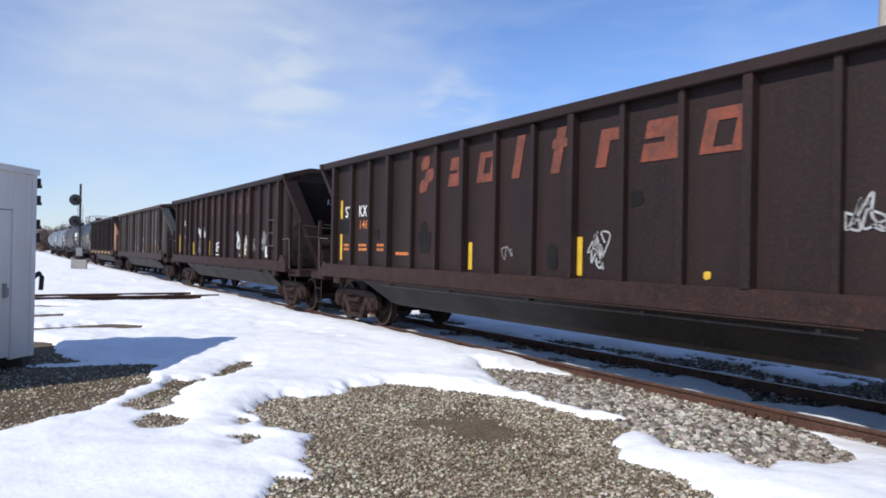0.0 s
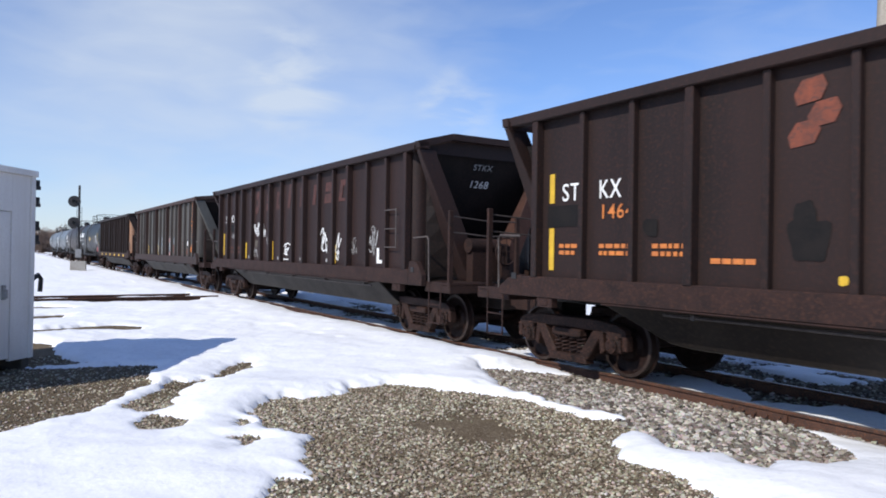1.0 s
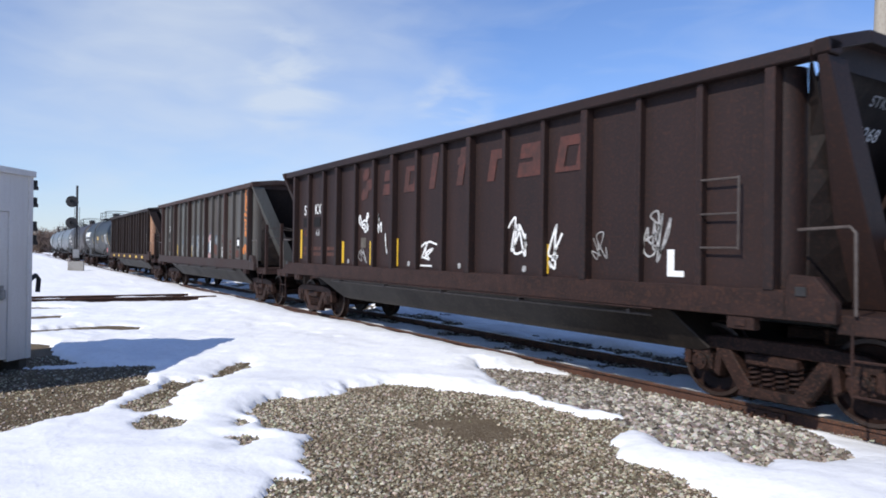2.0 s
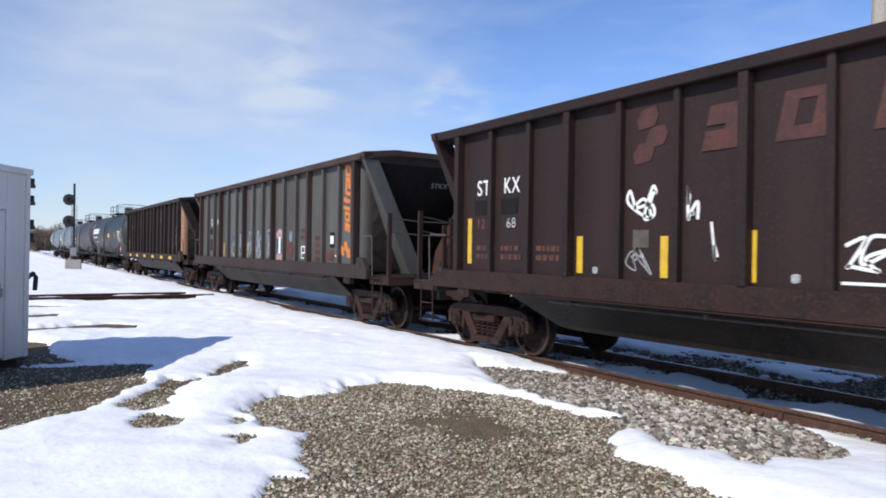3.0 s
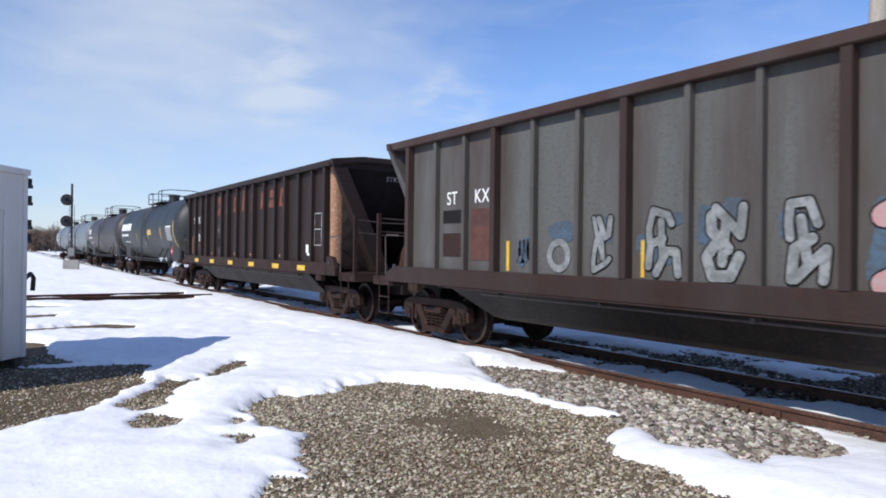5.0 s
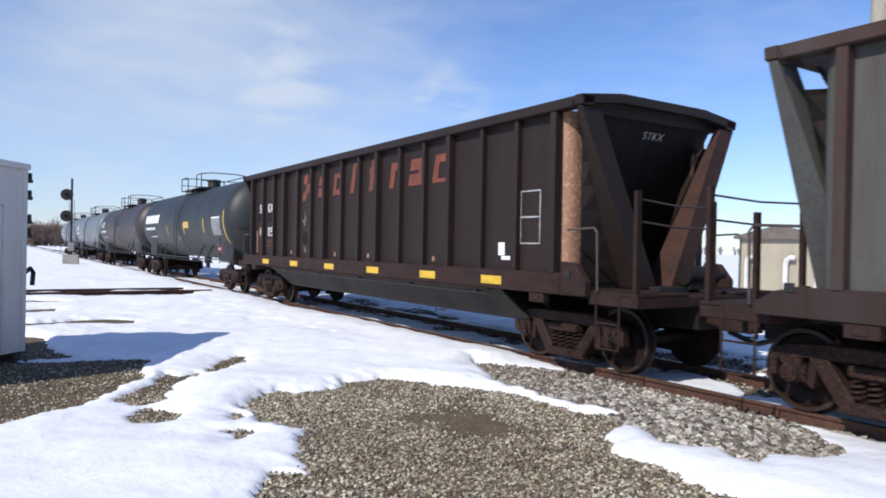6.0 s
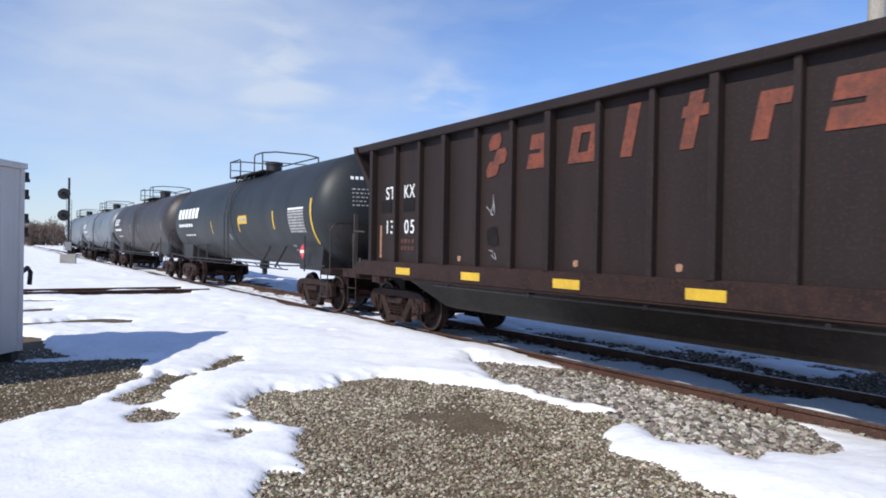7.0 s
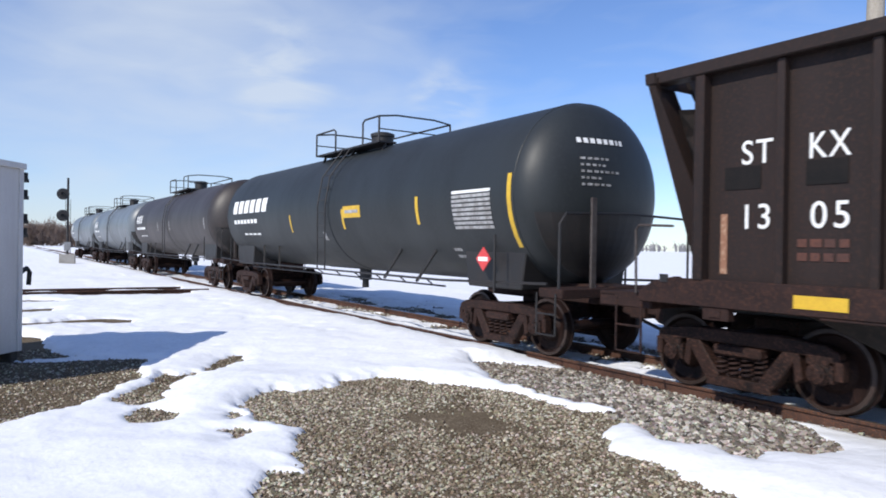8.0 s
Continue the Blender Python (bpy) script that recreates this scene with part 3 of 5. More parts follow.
# ---- freight cars ----
def truck(car, x0, mat=M_TRUCK):
    """A two-axle truck with cast side frames; its wheel sets turn."""
    t = new("truck")
    t.parent = car
    t.matrix_basis = Matrix.Translation((x0, 0, 0))
    bm = B()
    box(bm, -0.16, 0.16, -1.05, 1.05, 0.46, 0.78)
    box(bm, -0.28, 0.28, -0.35, 0.35, 0.72, 0.9)
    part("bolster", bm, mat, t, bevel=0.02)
    for s in (-1, 1):
        a, b = (-1.09, -0.95) if s < 0 else (0.95, 1.09)
        bm = B()
        prism(bm, [(-1.12, 0.56), (-1.12, 0.68), (-0.98, 0.75), (-0.6, 0.79), (0.6, 0.79), (0.98, 0.75), (1.12, 0.68), (1.12, 0.56), (0.7, 0.63), (-0.7, 0.63)], a, b)
        prism(bm, [(-0.72, 0.64), (-0.52, 0.64), (-0.24, 0.26), (-0.3, 0.14), (-0.42, 0.2)], a, b)
        prism(bm, [(0.72, 0.64), (0.52, 0.64), (0.24, 0.26), (0.3, 0.14), (0.42, 0.2)], a, b)
        prism(bm, [(-0.42, 0.13), (0.42, 0.13), (0.36, 0.25), (-0.36, 0.25)], a - 0.02, b + 0.02)
        for e in (-1, 1):
            prism(bm, [(e * 0.62, 0.62), (e * 0.70, 0.62), (e * 0.74, 0.36), (e * 0.66, 0.3)][::e], a, b)
            prism(bm, [(e * 1.06, 0.6), (e * 1.15, 0.62), (e * 1.15, 0.40), (e * 1.06, 0.40)][::e], a, b)
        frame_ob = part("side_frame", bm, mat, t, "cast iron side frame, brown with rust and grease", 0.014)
        bm = B()
        for e in (-0.24, -0.08, 0.08, 0.24):
            pts = [(e + 0.062 * math.cos(u), (a + b) / 2 + 0.062 * math.sin(u), 0.26 + 0.28 * u / (math.tau * 5)) for u in (math.tau * 5 * q / 40 for q in range(41))]
            tube(bm, pts, 0.015, 5)
        part("spring", bm, M_RUST, t, "coil spring nest")
        box_bm = B()
        box(box_bm, -0.3, 0.3, a - 0.05 if s < 0 else a + 0.02, b - 0.02 if s < 0 else b + 0.05, 0.5, 0.62)
        part("bolster_end", box_bm, mat, t, bevel=0.02)
    bm = B()
    for e in (-1, 1):
        beam(bm, (e * 0.42, -0.85, 0.34), (e * 0.42, 0.85, 0.34), 0.09, 0.12)
        for s in (-1, 1):
            box(bm, e * 0.42 - 0.04, e * 0.42 + 0.04, s * 0.753 - 0.06, s * 0.753 + 0.06, 0.3, 0.56)
    part("brake_beam", bm, M_RUST, t)
    for e in (-1, 1):
        bm = B()
        for s in (-1, 1):
            prof = [(0.02, 0.62), (0.2, 0.62), (0.22, 0.68), (0.36, 0.70), (0.38, 0.685), (0.478, 0.685), (0.48, 0.715), (0.457, 0.725), (0.445, 0.815), (0.40, 0.82), (0.37, 0.765), (0.24, 0.745), (0.19, 0.80), (0.11, 0.81), (0.09, 0.93), (0.02, 0.93)]
            m = Matrix.Rotation(radians(90 * s), 4, "Z")
            lathe(bm, prof, 36, m)
        tube(bm, [(0, -0.66, 0), (0, 0.66, 0)], 0.08, 12)
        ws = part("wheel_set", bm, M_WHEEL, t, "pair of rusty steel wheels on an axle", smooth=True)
        ws.data.materials.append(M_RIM)
        for f in ws.data.polygons:
            c = f.center
            if 0.805 < abs(c.y) < 0.83 and math.hypot(c.x, c.z) > 0.40:
                f.material_index = 1
        ws.matrix_basis = Matrix.Translation((e * 0.9, 0, 0.457))
        wheel_sets.append((ws, e * 0.9))
        for s in (-1, 1):
            bm = B()
            lathe(bm, [(0.10, 0.93), (0.125, 0.95), (0.125, 1.08), (0.10, 1.10), (0.10, 1.13), (0.05, 1.14)], 16, Matrix.Rotation(radians(90 * s), 4, "Z"))
            for k in range(3):
                u = math.tau * k / 3
                tube(bm, [(0.06 * math.cos(u), s * 1.13, 0.06 * math.sin(u)), (0.06 * math.cos(u), s * 1.155, 0.06 * math.sin(u))], 0.016, 6)
            box(bm, -0.12, 0.12, s * 1.02 - 0.07, s * 1.02 + 0.07, 0.09, 0.16)
            box(bm, 0.13, 0.17, s * 1.06 - 0.05, s * 1.06 + 0.05, -0.08, 0.1)
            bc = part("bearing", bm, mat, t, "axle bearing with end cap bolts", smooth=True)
            bc.matrix_basis = Matrix.Translation((e * 0.9, 0, 0.457))
    return t


wheel_sets = []


def coupler(car, x, s, mat=M_RUST):
    bm = B()
    box(bm, min(x, x + s * 0.75), max(x, x + s * 0.75), -0.09, 0.09, 0.74, 0.94)
    box(bm, min(x + s * 0.72, x + s * 1.0), max(x + s * 0.72, x + s * 1.0), -0.17, 0.12, 0.68, 0.99)
    prism(bm, [(x + s * 0.95, 0.7), (x + s * 1.14, 0.74), (x + s * 1.14, 0.95), (x + s * 0.95, 0.98)][::s], -0.16, -0.06)
    part("coupler", bm, mat, car, "rusty knuckle coupler", 0.02)
    bm = B()
    tube(bm, [(x + s * 0.1, 0.3, 0.85), (x + s * 0.4, 0.32, 0.62), (x + s * 0.8, 0.3, 0.5), (x + s * 1.15, 0.26, 0.62)], 0.028, 8)
    part("air_hose", bm, M_BLACK, car, "black rubber brake hose")


HEAVY = [-6.66 + 2.69 * k for k in range(6)]
LIGHT = [h + d for h in HEAVY[:-1] for d in (0.92, 1.82)]


def hopper(label, skin, rib_mat, end_mat, arch=0.1, rungs=False, rear_posts=()):
    """An open hopper car: ribbed sides, sloping ends behind V braces, deep belly between the trucks."""
    car = thing("hopper_car", label, "freight car", "freight train cars")
    for s in (-1, 1):
        bm = B()
        y = s * 1.5
        box(bm, -6.72, 6.72, min(y, y - s * 0.02), max(y, y - s * 0.02), 1.36, 3.66)
        bmesh.ops.subdivide_edges(bm, edges=[e for e in bm.edges if abs(e.verts[0].co.x - e.verts[1].co.x) > 5], cuts=60)
        for v in bm.verts:       # dented plates between the ribs
            k = abs(math.sin(math.pi * (v.co.x + 6.66) / 0.897))
            v.co.y -= s * 0.012 * k * (0.5 + noise.noise((v.co.x * 0.9, s * 3.0, v.co.z * 0.8 + len(label))))
        part("side_sheet", bm, skin, car)
        for e in (-1, 1):        # rounded corner sheet that turns in behind the last rib
            bm = B()
            outer = [(e * (6.72 + 0.22 * math.sin(u)), s * (1.5 - 0.22 * (1 - math.cos(u)))) for u in (math.pi / 2 * q / 8 for q in range(9))] + [(e * 6.94, s * 1.22)]
            inner = [(px - e * 0.02, py - s * 0.02) for px, py in outer]
            for z0, z1 in ((1.36, 3.66),):
                rows = [[bm.verts.new((px, py, z)) for px, py in ring] for ring in (outer, inner) for z in (z0, z1)]
                for a, b in ((0, 1), (1, 3), (3, 2), (2, 0)):
                    for q in range(len(outer) - 1):
                        bm.faces.new((rows[a][q], rows[a][q + 1], rows[b][q + 1], rows[b][q]))
            part("corner_sheet", bm, skin if not (end_mat is not M_RUST and e > 0) else end_mat, car, smooth=True)
        for spots, wide, deep in ((LIGHT, 0.082, 0.1), (HEAVY, 0.115, 0.135)):
            for pick, mat in ((0, rib_mat), (1, skin)):
                key = "rib%d %s %s" % (s, mat.name, deep)
                if key not in shared:
                    bm = box(B(), -wide / 2, wide / 2, *sorted((s * 1.495, s * (1.5 + deep))), 1.372, 3.642)
                    shared[key] = finish(bm, "rib", 0.007)
                for k, x in enumerate(spots):
                    if (deep < 0.12) == bool(pick):
                        r = part("rib", shared[key], mat, car)
                        r.matrix_basis = Matrix.Translation((x + random.uniform(-0.012, 0.012), 0, 0)) @ Matrix.Rotation(random.uniform(-0.004, 0.004), 4, "Y")
        bm = box(B(), -7.4, 7.4, min(s * 1.44, s * 1.655), max(s * 1.44, s * 1.655), 3.645, 3.79)
        part("top_chord", bm, rib_mat, car, bevel=0.015)
        bm = B()
        box(bm, -6.95, 6.95, min(s * 1.49, s * 1.62), max(s * 1.49, s * 1.62), 1.08, 1.38)
        for e in (-1, 1):
            prism(bm, ([(e * 6.95, 1.08), (e * 7.45, 1.08), (e * 7.45, 1.28), (e * 7.25, 1.52), (e * 6.98, 1.54), (e * 6.95, 1.38)] if e > 0 else
                       [(e * 6.95, 1.08), (e * 7.5, 1.08), (e * 7.5, 1.2), (e * 7.3, 1.33), (e * 6.98, 1.4), (e * 6.95, 1.38)])[::e], *sorted((s * 1.5, s * 1.615)))
        box(bm, -5.3, 5.3, min(s * 1.45, s * 1.64), max(s * 1.45, s * 1.64), 1.055, 1.078)
        part("side_sill", bm, M_RUST if rib_mat is not M_CRIB else M_CRIB, car, bevel=0.01)
        for e in (-1, 1):
            bm = B()
            box(bm, e * 7.12 - 0.055, e * 7.12 + 0.055, *sorted((s * 1.612, s * 1.63)), 1.33, 1.42)
            part("jacking_eye", bm, M_BLACK, car)
            bm = B()
            box(bm, e * 6.45 - 0.16, e * 6.45 + 0.16, *sorted((s * 1.48, s * 1.6)), 0.94, 1.08)
            box(bm, e * 6.45 - 0.07, e * 6.45 + 0.07, *sorted((s * 1.5, s * 1.615)), 0.97, 1.05)
            part("side_bearing_bracket", bm, M_RUST, car, bevel=0.008)
    # belly
    bm = B()
    prism(bm, [(-5.6, 1.10), (5.35, 1.10), (5.75, 0.62), (5.6, 0.57), (-4.3, 0.57), (-4.6, 0.60)], -1.44, 1.44)
    for v in bm.verts:
        v.co.y *= 1 - 0.24 * max(0.0, 1.10 - v.co.z) / 0.53
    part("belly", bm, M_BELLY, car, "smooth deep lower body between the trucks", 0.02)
    bm = B()
    for s in (-1, 1):
        tube(bm, [(-4.4, s * 1.5, 1.0), (5.2, s * 1.5, 0.985)], 0.018, 6)
        for k in range(5):
            box(bm, -4.0 + 2.2 * k, -3.94 + 2.2 * k, *sorted((s * 1.41, s * 1.52)), 0.97, 1.03)
    part("brake_pipe", bm, M_STEEL, car, "thin pipe along the sill")
    bm = box(B(), -7.6, 7.6, -0.32, 0.32, 0.92, 1.2)
    part("centre_sill", bm, M_BLACK, car, bevel=0.01)
    bm = box(B(), -6.7, 6.7, -1.47, 1.47, 1.2, 1.26)
    part("floor_plate", bm, M_BLACK, car)
    bm = box(B(), -6.6, 6.6, -1.46, 1.46, 3.0, 3.03)
    part("load", bm, M_PATCH, car)
    for e in (-1, 1):
        # sloping end sheet
        bm = B()
        top, low = (e * 7.16, 3.70), (e * 6.0, 1.5)
        hump = 0.75 * arch
        vs = [bm.verts.new(p) for p in ((top[0], -1.24, top[1]), (top[0], 0, top[1] + hump), (top[0], 1.4, top[1]), (low[0], 1.2, low[1]), (low[0], -1.2, low[1]))]
        f = bm.faces.new(vs)
        ext = bmesh.ops.extrude_face_region(bm, geom=[f])
        for v in [g for g in ext["geom"] if isinstance(g, bmesh.types.BMVert)]:
            v.co.x -= e * 0.05
        part("slope_sheet", bm, M_END, car, "sloping end sheet of the hopper")
        bm = B()
        for a, b in (((-1.68, 3.72), (-0.9, 3.72 + arch)), ((-0.9, 3.72 + arch), (0.9, 3.72 + arch)), ((0.9, 3.72 + arch), (1.68, 3.72))):
            beam(bm, (e * 7.33, a[0], a[1]), (e * 7.33, b[0], b[1]), 0.14, 0.13)
            vs = [bm.verts.new((e * 7.22, yy, zz)) for yy, zz in ((a[0], 3.6), (b[0], 3.6), b, a)]
            bm.faces.new(vs)
        part("end_chord", bm, rib_mat, car, bevel=0.008)
        for s in (-1, 1):
            bm = B()
            vs0 = [(e * 7.37, s * 1.66, 3.64), (e * 7.37, s * 1.3, 3.64), (e * 7.42, s * 0.14, 1.165), (e * 7.42, s * 0.52, 1.165)]
            a = [bm.verts.new(p) for p in vs0]
            b = [bm.verts.new((p[0] - e * (0.10 if k < 2 else 0.48), p[1], p[2])) for k, p in enumerate(vs0)]
            for q in range(4):
                bm.faces.new((a[q], a[(q + 1) % 4], b[(q + 1) % 4], b[q]))
            bm.faces.new(a)
            bm.faces.new(b[::-1])
            # far brace in a lighter brown, sunlight put into its colour
            part("end_brace", bm, skin if s < 0 else M_LITBROWN, car, "slanting end brace", 0.01)
            # web that closes the end between the corner sheet and the brace
            bm, rows = B(), []
            for q in range(8):
                z = 1.24 + (2.4 if e > 0 and s < 0 else 2.12) * q / 7
                y = s * (0.42 + 0.448 * (z - 1.22))
                rows.append([bm.verts.new(p) for p in ((e * 6.975, s * 1.23, z), (e * (7.09 + 0.06 * q / 7), y, z), (e * (7.06 + 0.06 * q / 7), y, z), (e * 6.95, s * 1.23, z))])
            for a, b in zip(rows, rows[1:]):
                for q in range(4):
                    bm.faces.new((a[q], a[(q + 1) % 4], b[(q + 1) % 4], b[q]))
            bm.faces.new(rows[0])
            bm.faces.new(rows[-1][::-1])
            part("end_web", bm, M_END, car, "dark plate between corner and brace")
            # corner step platform, handrail posts and grab irons
            bm = B()
            box(bm, min(e * 7.0, e * 8.24), max(e * 7.0, e * 8.24), *sorted((s * 0.5, s * 1.5)), 1.12, 1.16)
            box(bm, min(e * 7.45, e * 7.98), max(e * 7.45, e * 7.98), *sorted((s * 1.46, s * 1.5)), 1.02, 1.17)
            part("end_platform", bm, M_RUST, car, bevel=0.006)
            bm = B()
            tube(bm, [(e * 7.05, s * 1.56, 1.98), (e * 7.55, s * 1.56, 2.0), (e * 7.6, s * 1.56, 1.94), (e * 7.6, s * 1.54, 1.17)], 0.016, 6)
            part("grab_iron", bm, M_STEEL, car, "bent grab iron at the corner")
            bm = B()
            for z in (0.42, 0.75):
                tube(bm, [(e * 7.55, s * 1.5, z), (e * 7.95, s * 1.5, z)], 0.014, 6)
            tube(bm, [(e * 7.55, s * 1.5, 1.1), (e * 7.55, s * 1.5, 0.42)], 0.014, 6)
            tube(bm, [(e * 7.95, s * 1.5, 1.1), (e * 7.95, s * 1.5, 0.42)], 0.014, 6)
            part("sill_step", bm, M_RUST, car)
        posts = ((-1.46, 2.46), (0.04, 2.4)) if e > 0 else rear_posts
        for y, top in posts:
            bm = box(B(), e * 8.19 - 0.03, e * 8.19 + 0.03, y - 0.045, y + 0.045, 0.98, top)
            part("handrail_post", bm, M_RUST, car, "flat steel handrail post", 0.006)
        for drop in (0.1, 0.38) if posts else ():
            a, b = posts[0], posts[-1]
            mid = ((a[0] + b[0]) / 2, (a[1] + b[1]) / 2 - drop - 0.03)
            bm = tube(B(), [(e * 8.19, a[0], a[1] - drop), (e * 8.19, *mid), (e * 8.19, b[0], b[1] - drop)], 0.014, 6)
            part("handrail", bm, M_STEEL, car, "thin end handrail")
        bm = box(B(), *sorted((e * 7.5, e * 8.22)), -0.28, 0.28, 0.66, 0.99)
        part("draft_box", bm, M_END, car, bevel=0.02)
        bm = box(B(), min(e * 7.4, e * 8.24), max(e * 7.4, e * 8.24), -1.5, 1.5, 0.98, 1.115)
        part("end_sill", bm, M_RUST, car, bevel=0.012)
        coupler(car, e * 7.92, e)
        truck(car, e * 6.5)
    # brake gear on the leading end: high with a hand wheel, or low beside the far brace
    cy, cz = (-0.3, 1.85) if rungs else (0.6, 1.36)
    bm = B()
    tube(bm, [(7.56, cy - 0.35, cz), (7.56, cy + 0.35, cz)], 0.14, 14)
    tube(bm, [(7.56, cy + 0.35, cz), (7.56, cy + 0.6, cz)], 0.05, 8)
    box(bm, 7.45, 7.66, cy - 0.3, cy + 0.3, 1.16, cz)
    part("brake_cylinder", bm, M_RUST if rungs else M_END, car, smooth=True)
    if rungs:
        bm = tube(B(), [(7.8, 0.1 + 0.26 * math.cos(u), 1.75 + 0.26 * math.sin(u)) for u in (math.tau * q / 24 for q in range(25))], 0.016, 6)
        for k in range(4):
            u = math.tau * k / 4
            tube(bm, [(7.8, 0.1, 1.75), (7.8, 0.1 + 0.26 * math.cos(u), 1.75 + 0.26 * math.sin(u))], 0.01, 5)
        box(bm, 7.6, 7.78, 0.0, 0.2, 1.2, 1.85)
        part("brake_wheel", bm, M_RUST, car, "hand brake wheel and gear box")
        part("ladder_rail", tube(B(), [(6.42, -1.6, 1.78), (6.42, -1.6, 2.57)], 0.013, 6), M_STEEL, car)
    # ladder rungs on the leading corner
    for z in (1.8, 2.17, 2.55) if rungs else ():
        bm = tube(B(), [(5.95, -1.6, z), (6.42, -1.6, z)], 0.013, 6)
        part("ladder_rung", bm, M_STEEL, car)
    return car


shared = {}


def plate(car, x0, x1, z0, z1, mat, name="marker", label="", y=-1.507, lean=0.0):
    """A painted or bolted flat mark on the camera's side."""
    bm = B()
    prism(bm, [(x0, z0), (x1, z0), (x1 + lean, z1), (x0 + lean, z1)], y, y + 0.006)
    return part(name, bm, mat, car, label)


def scrawl(car, x, z, w, h, mat, seed, r=0.016, turns=9, y=-1.508, name="scrawl"):
    """A looping spray line with no letters in it."""
    rng = random.Random(seed)
    pts, px, pz = [], 0.0, 0.0
    for k in range(turns):
        a, b = rng.random(), rng.random()
        pts.append((x + (a * 0.5 + 0.5 * k / turns) * w, y, z + b * h))
    fine = []
    for k in range(len(pts) - 1):
        p0, p1, p2, p3 = (Vector(pts[max(0, min(len(pts) - 1, q))]) for q in (k - 1, k, k + 1, k + 2))
        for q in range(7):
            t = q / 7
            fine.append(0.5 * (2 * p1 + (p2 - p0) * t + (2 * p0 - 5 * p1 + 4 * p2 - p3) * t * t + (3 * p1 - p0 - 3 * p2 + p3) * t ** 3))
    bm = B()
    prev = None
    for k, p in enumerate(fine):
        d = (fine[min(k + 1, len(fine) - 1)] - fine[max(0, k - 1)])
        s = Vector((-d.z, 0, d.x))
        s = s.normalized() * r if s.length > 1e-6 else Vector((r, 0, 0))
        cur = (bm.verts.new(p + s), bm.verts.new(p - s))
        if prev:
            bm.faces.new((prev[0], prev[1], cur[1], cur[0]))
        prev = cur
    return part(name, bm, mat, car, "sprayed scrawl")


def slab(bm, put, outline, layer=0.0):
    """One flat painted shape; put carries its (along, up) points to (x, z)."""
    prism(bm, [put(a, b) for a, b in outline], -1.5075 - layer, -1.503)


def emblem(car, put, mat):
    """Three leaning lozenges, the old owner's sign as plain shapes."""
    bm = B()
    for q, (dx, dz) in enumerate(((0.0, -0.12), (0.2, 0.06), (0.06, 0.3))):
        slab(bm, put, [(dx + a * 0.8, dz + b) for a, b in ((-0.04, 0.0), (0.26, 0.03), (0.34, 0.16), (0.28, 0.27), (0.03, 0.25), (-0.08, 0.12))], 0.0008 * q)
    return part("emblem", bm, mat, car, "faded emblem of plain lozenges")


def name_blocks(car, put, starts, h, mat):
    """The old owner's name as seven plain leaning blocks of its weight and colour."""
    g, w = 0.22, 0.17
    def bar(bm, a, b, c, d, layer=0.0):
        slab(bm, put, [(a + g * c, c), (b + g * c, c), (b + g * d, d), (a + g * d, d)], layer)
    for k, a in enumerate(starts):
        bm = B()
        if k in (0, 5):                      # solid blocks with one slit
            n = 0.44 if k == 0 else 0.58
            bar(bm, a, a + n, 0.0, 0.44 * h)
            bar(bm, a, a + n, 0.56 * h, h)
            bar(bm, a + n * 0.55, a + n, 0.4 * h, 0.6 * h, 0.0008)
        elif k in (1, 6):                    # hollow blocks
            n = 0.52 if k == 1 else 0.58
            bar(bm, a, a + w, 0.0, h)
            bar(bm, a + n - w, a + n, 0.0, h)
            bar(bm, a + 0.02, a + n - 0.02, *((0.0, 0.28 * h) if k == 1 else (0.72 * h, h)), 0.0008)
            bar(bm, a + 0.02, a + n - 0.02, *((0.8 * h, h) if k == 1 else (0.0, 0.14 * h)), 0.0012)
        else:                                # single leaning posts, two with a tab
            bar(bm, a, a + w + 0.02, 0.0, (1.3, 1.3, 1.0)[k - 2] * h)
            if k == 3:
                bar(bm, a - 0.06, a + 0.3, 0.72 * h, 0.98 * h, 0.0008)
            if k == 4:
                bar(bm, a + 0.05, a + 0.36, 0.68 * h, h, 0.0008)
        part("faded_name_block", bm, mat, car, "plain leaning block of the old name")


NAME_STARTS = (-1.86, -0.98, -0.03, 0.88, 1.78, 2.56, 3.42)


def old_name(car, mat):
    emblem(car, lambda a, b: (-2.8 + a, 2.93 + b), mat)
    name_blocks(car, lambda a, b: (a, 2.87 + b), NAME_STARTS, 0.5, mat)


def bars(car, x, z, w, rows, h, mat, seed, y=-1.507, name="stencil_line"):
    """Stencilled small print that cannot be read, as rows of short bars."""
    rng = random.Random(seed)
    for r in range(rows):
        px = x
        while px < x + w - 0.03:
            q = min(rng.uniform(0.05, 0.13), x + w - px)
            z0 = z - r * h * 1.7
            part(name, prism(B(), [(px, z0), (px + q, z0), (px + q, z0 + h), (px, z0 + h)], y, y + 0.005), mat, car)
            px += q + rng.uniform(0.02, 0.04)


def splotch(car, x, z, w, h, mat, seed, name="paint_patch", label="", y=-1.5065):
    """A ragged painted patch."""
    bm = B()
    n = 26
    rim = []
    for k in range(n):
        a = math.tau * k / n
        q = 1 + 0.28 * noise.noise((math.cos(a) * 1.4 + seed, math.sin(a) * 1.4, seed * 0.7))
        c, d = math.cos(a), math.sin(a)
        rim.append((x + w / 2 * q * math.copysign(abs(c) ** 0.7, c), z + h / 2 * q * math.copysign(abs(d) ** 0.7, d)))
    prism(bm, rim, y, y + 0.004)
    return part(name, bm, mat, car, label)


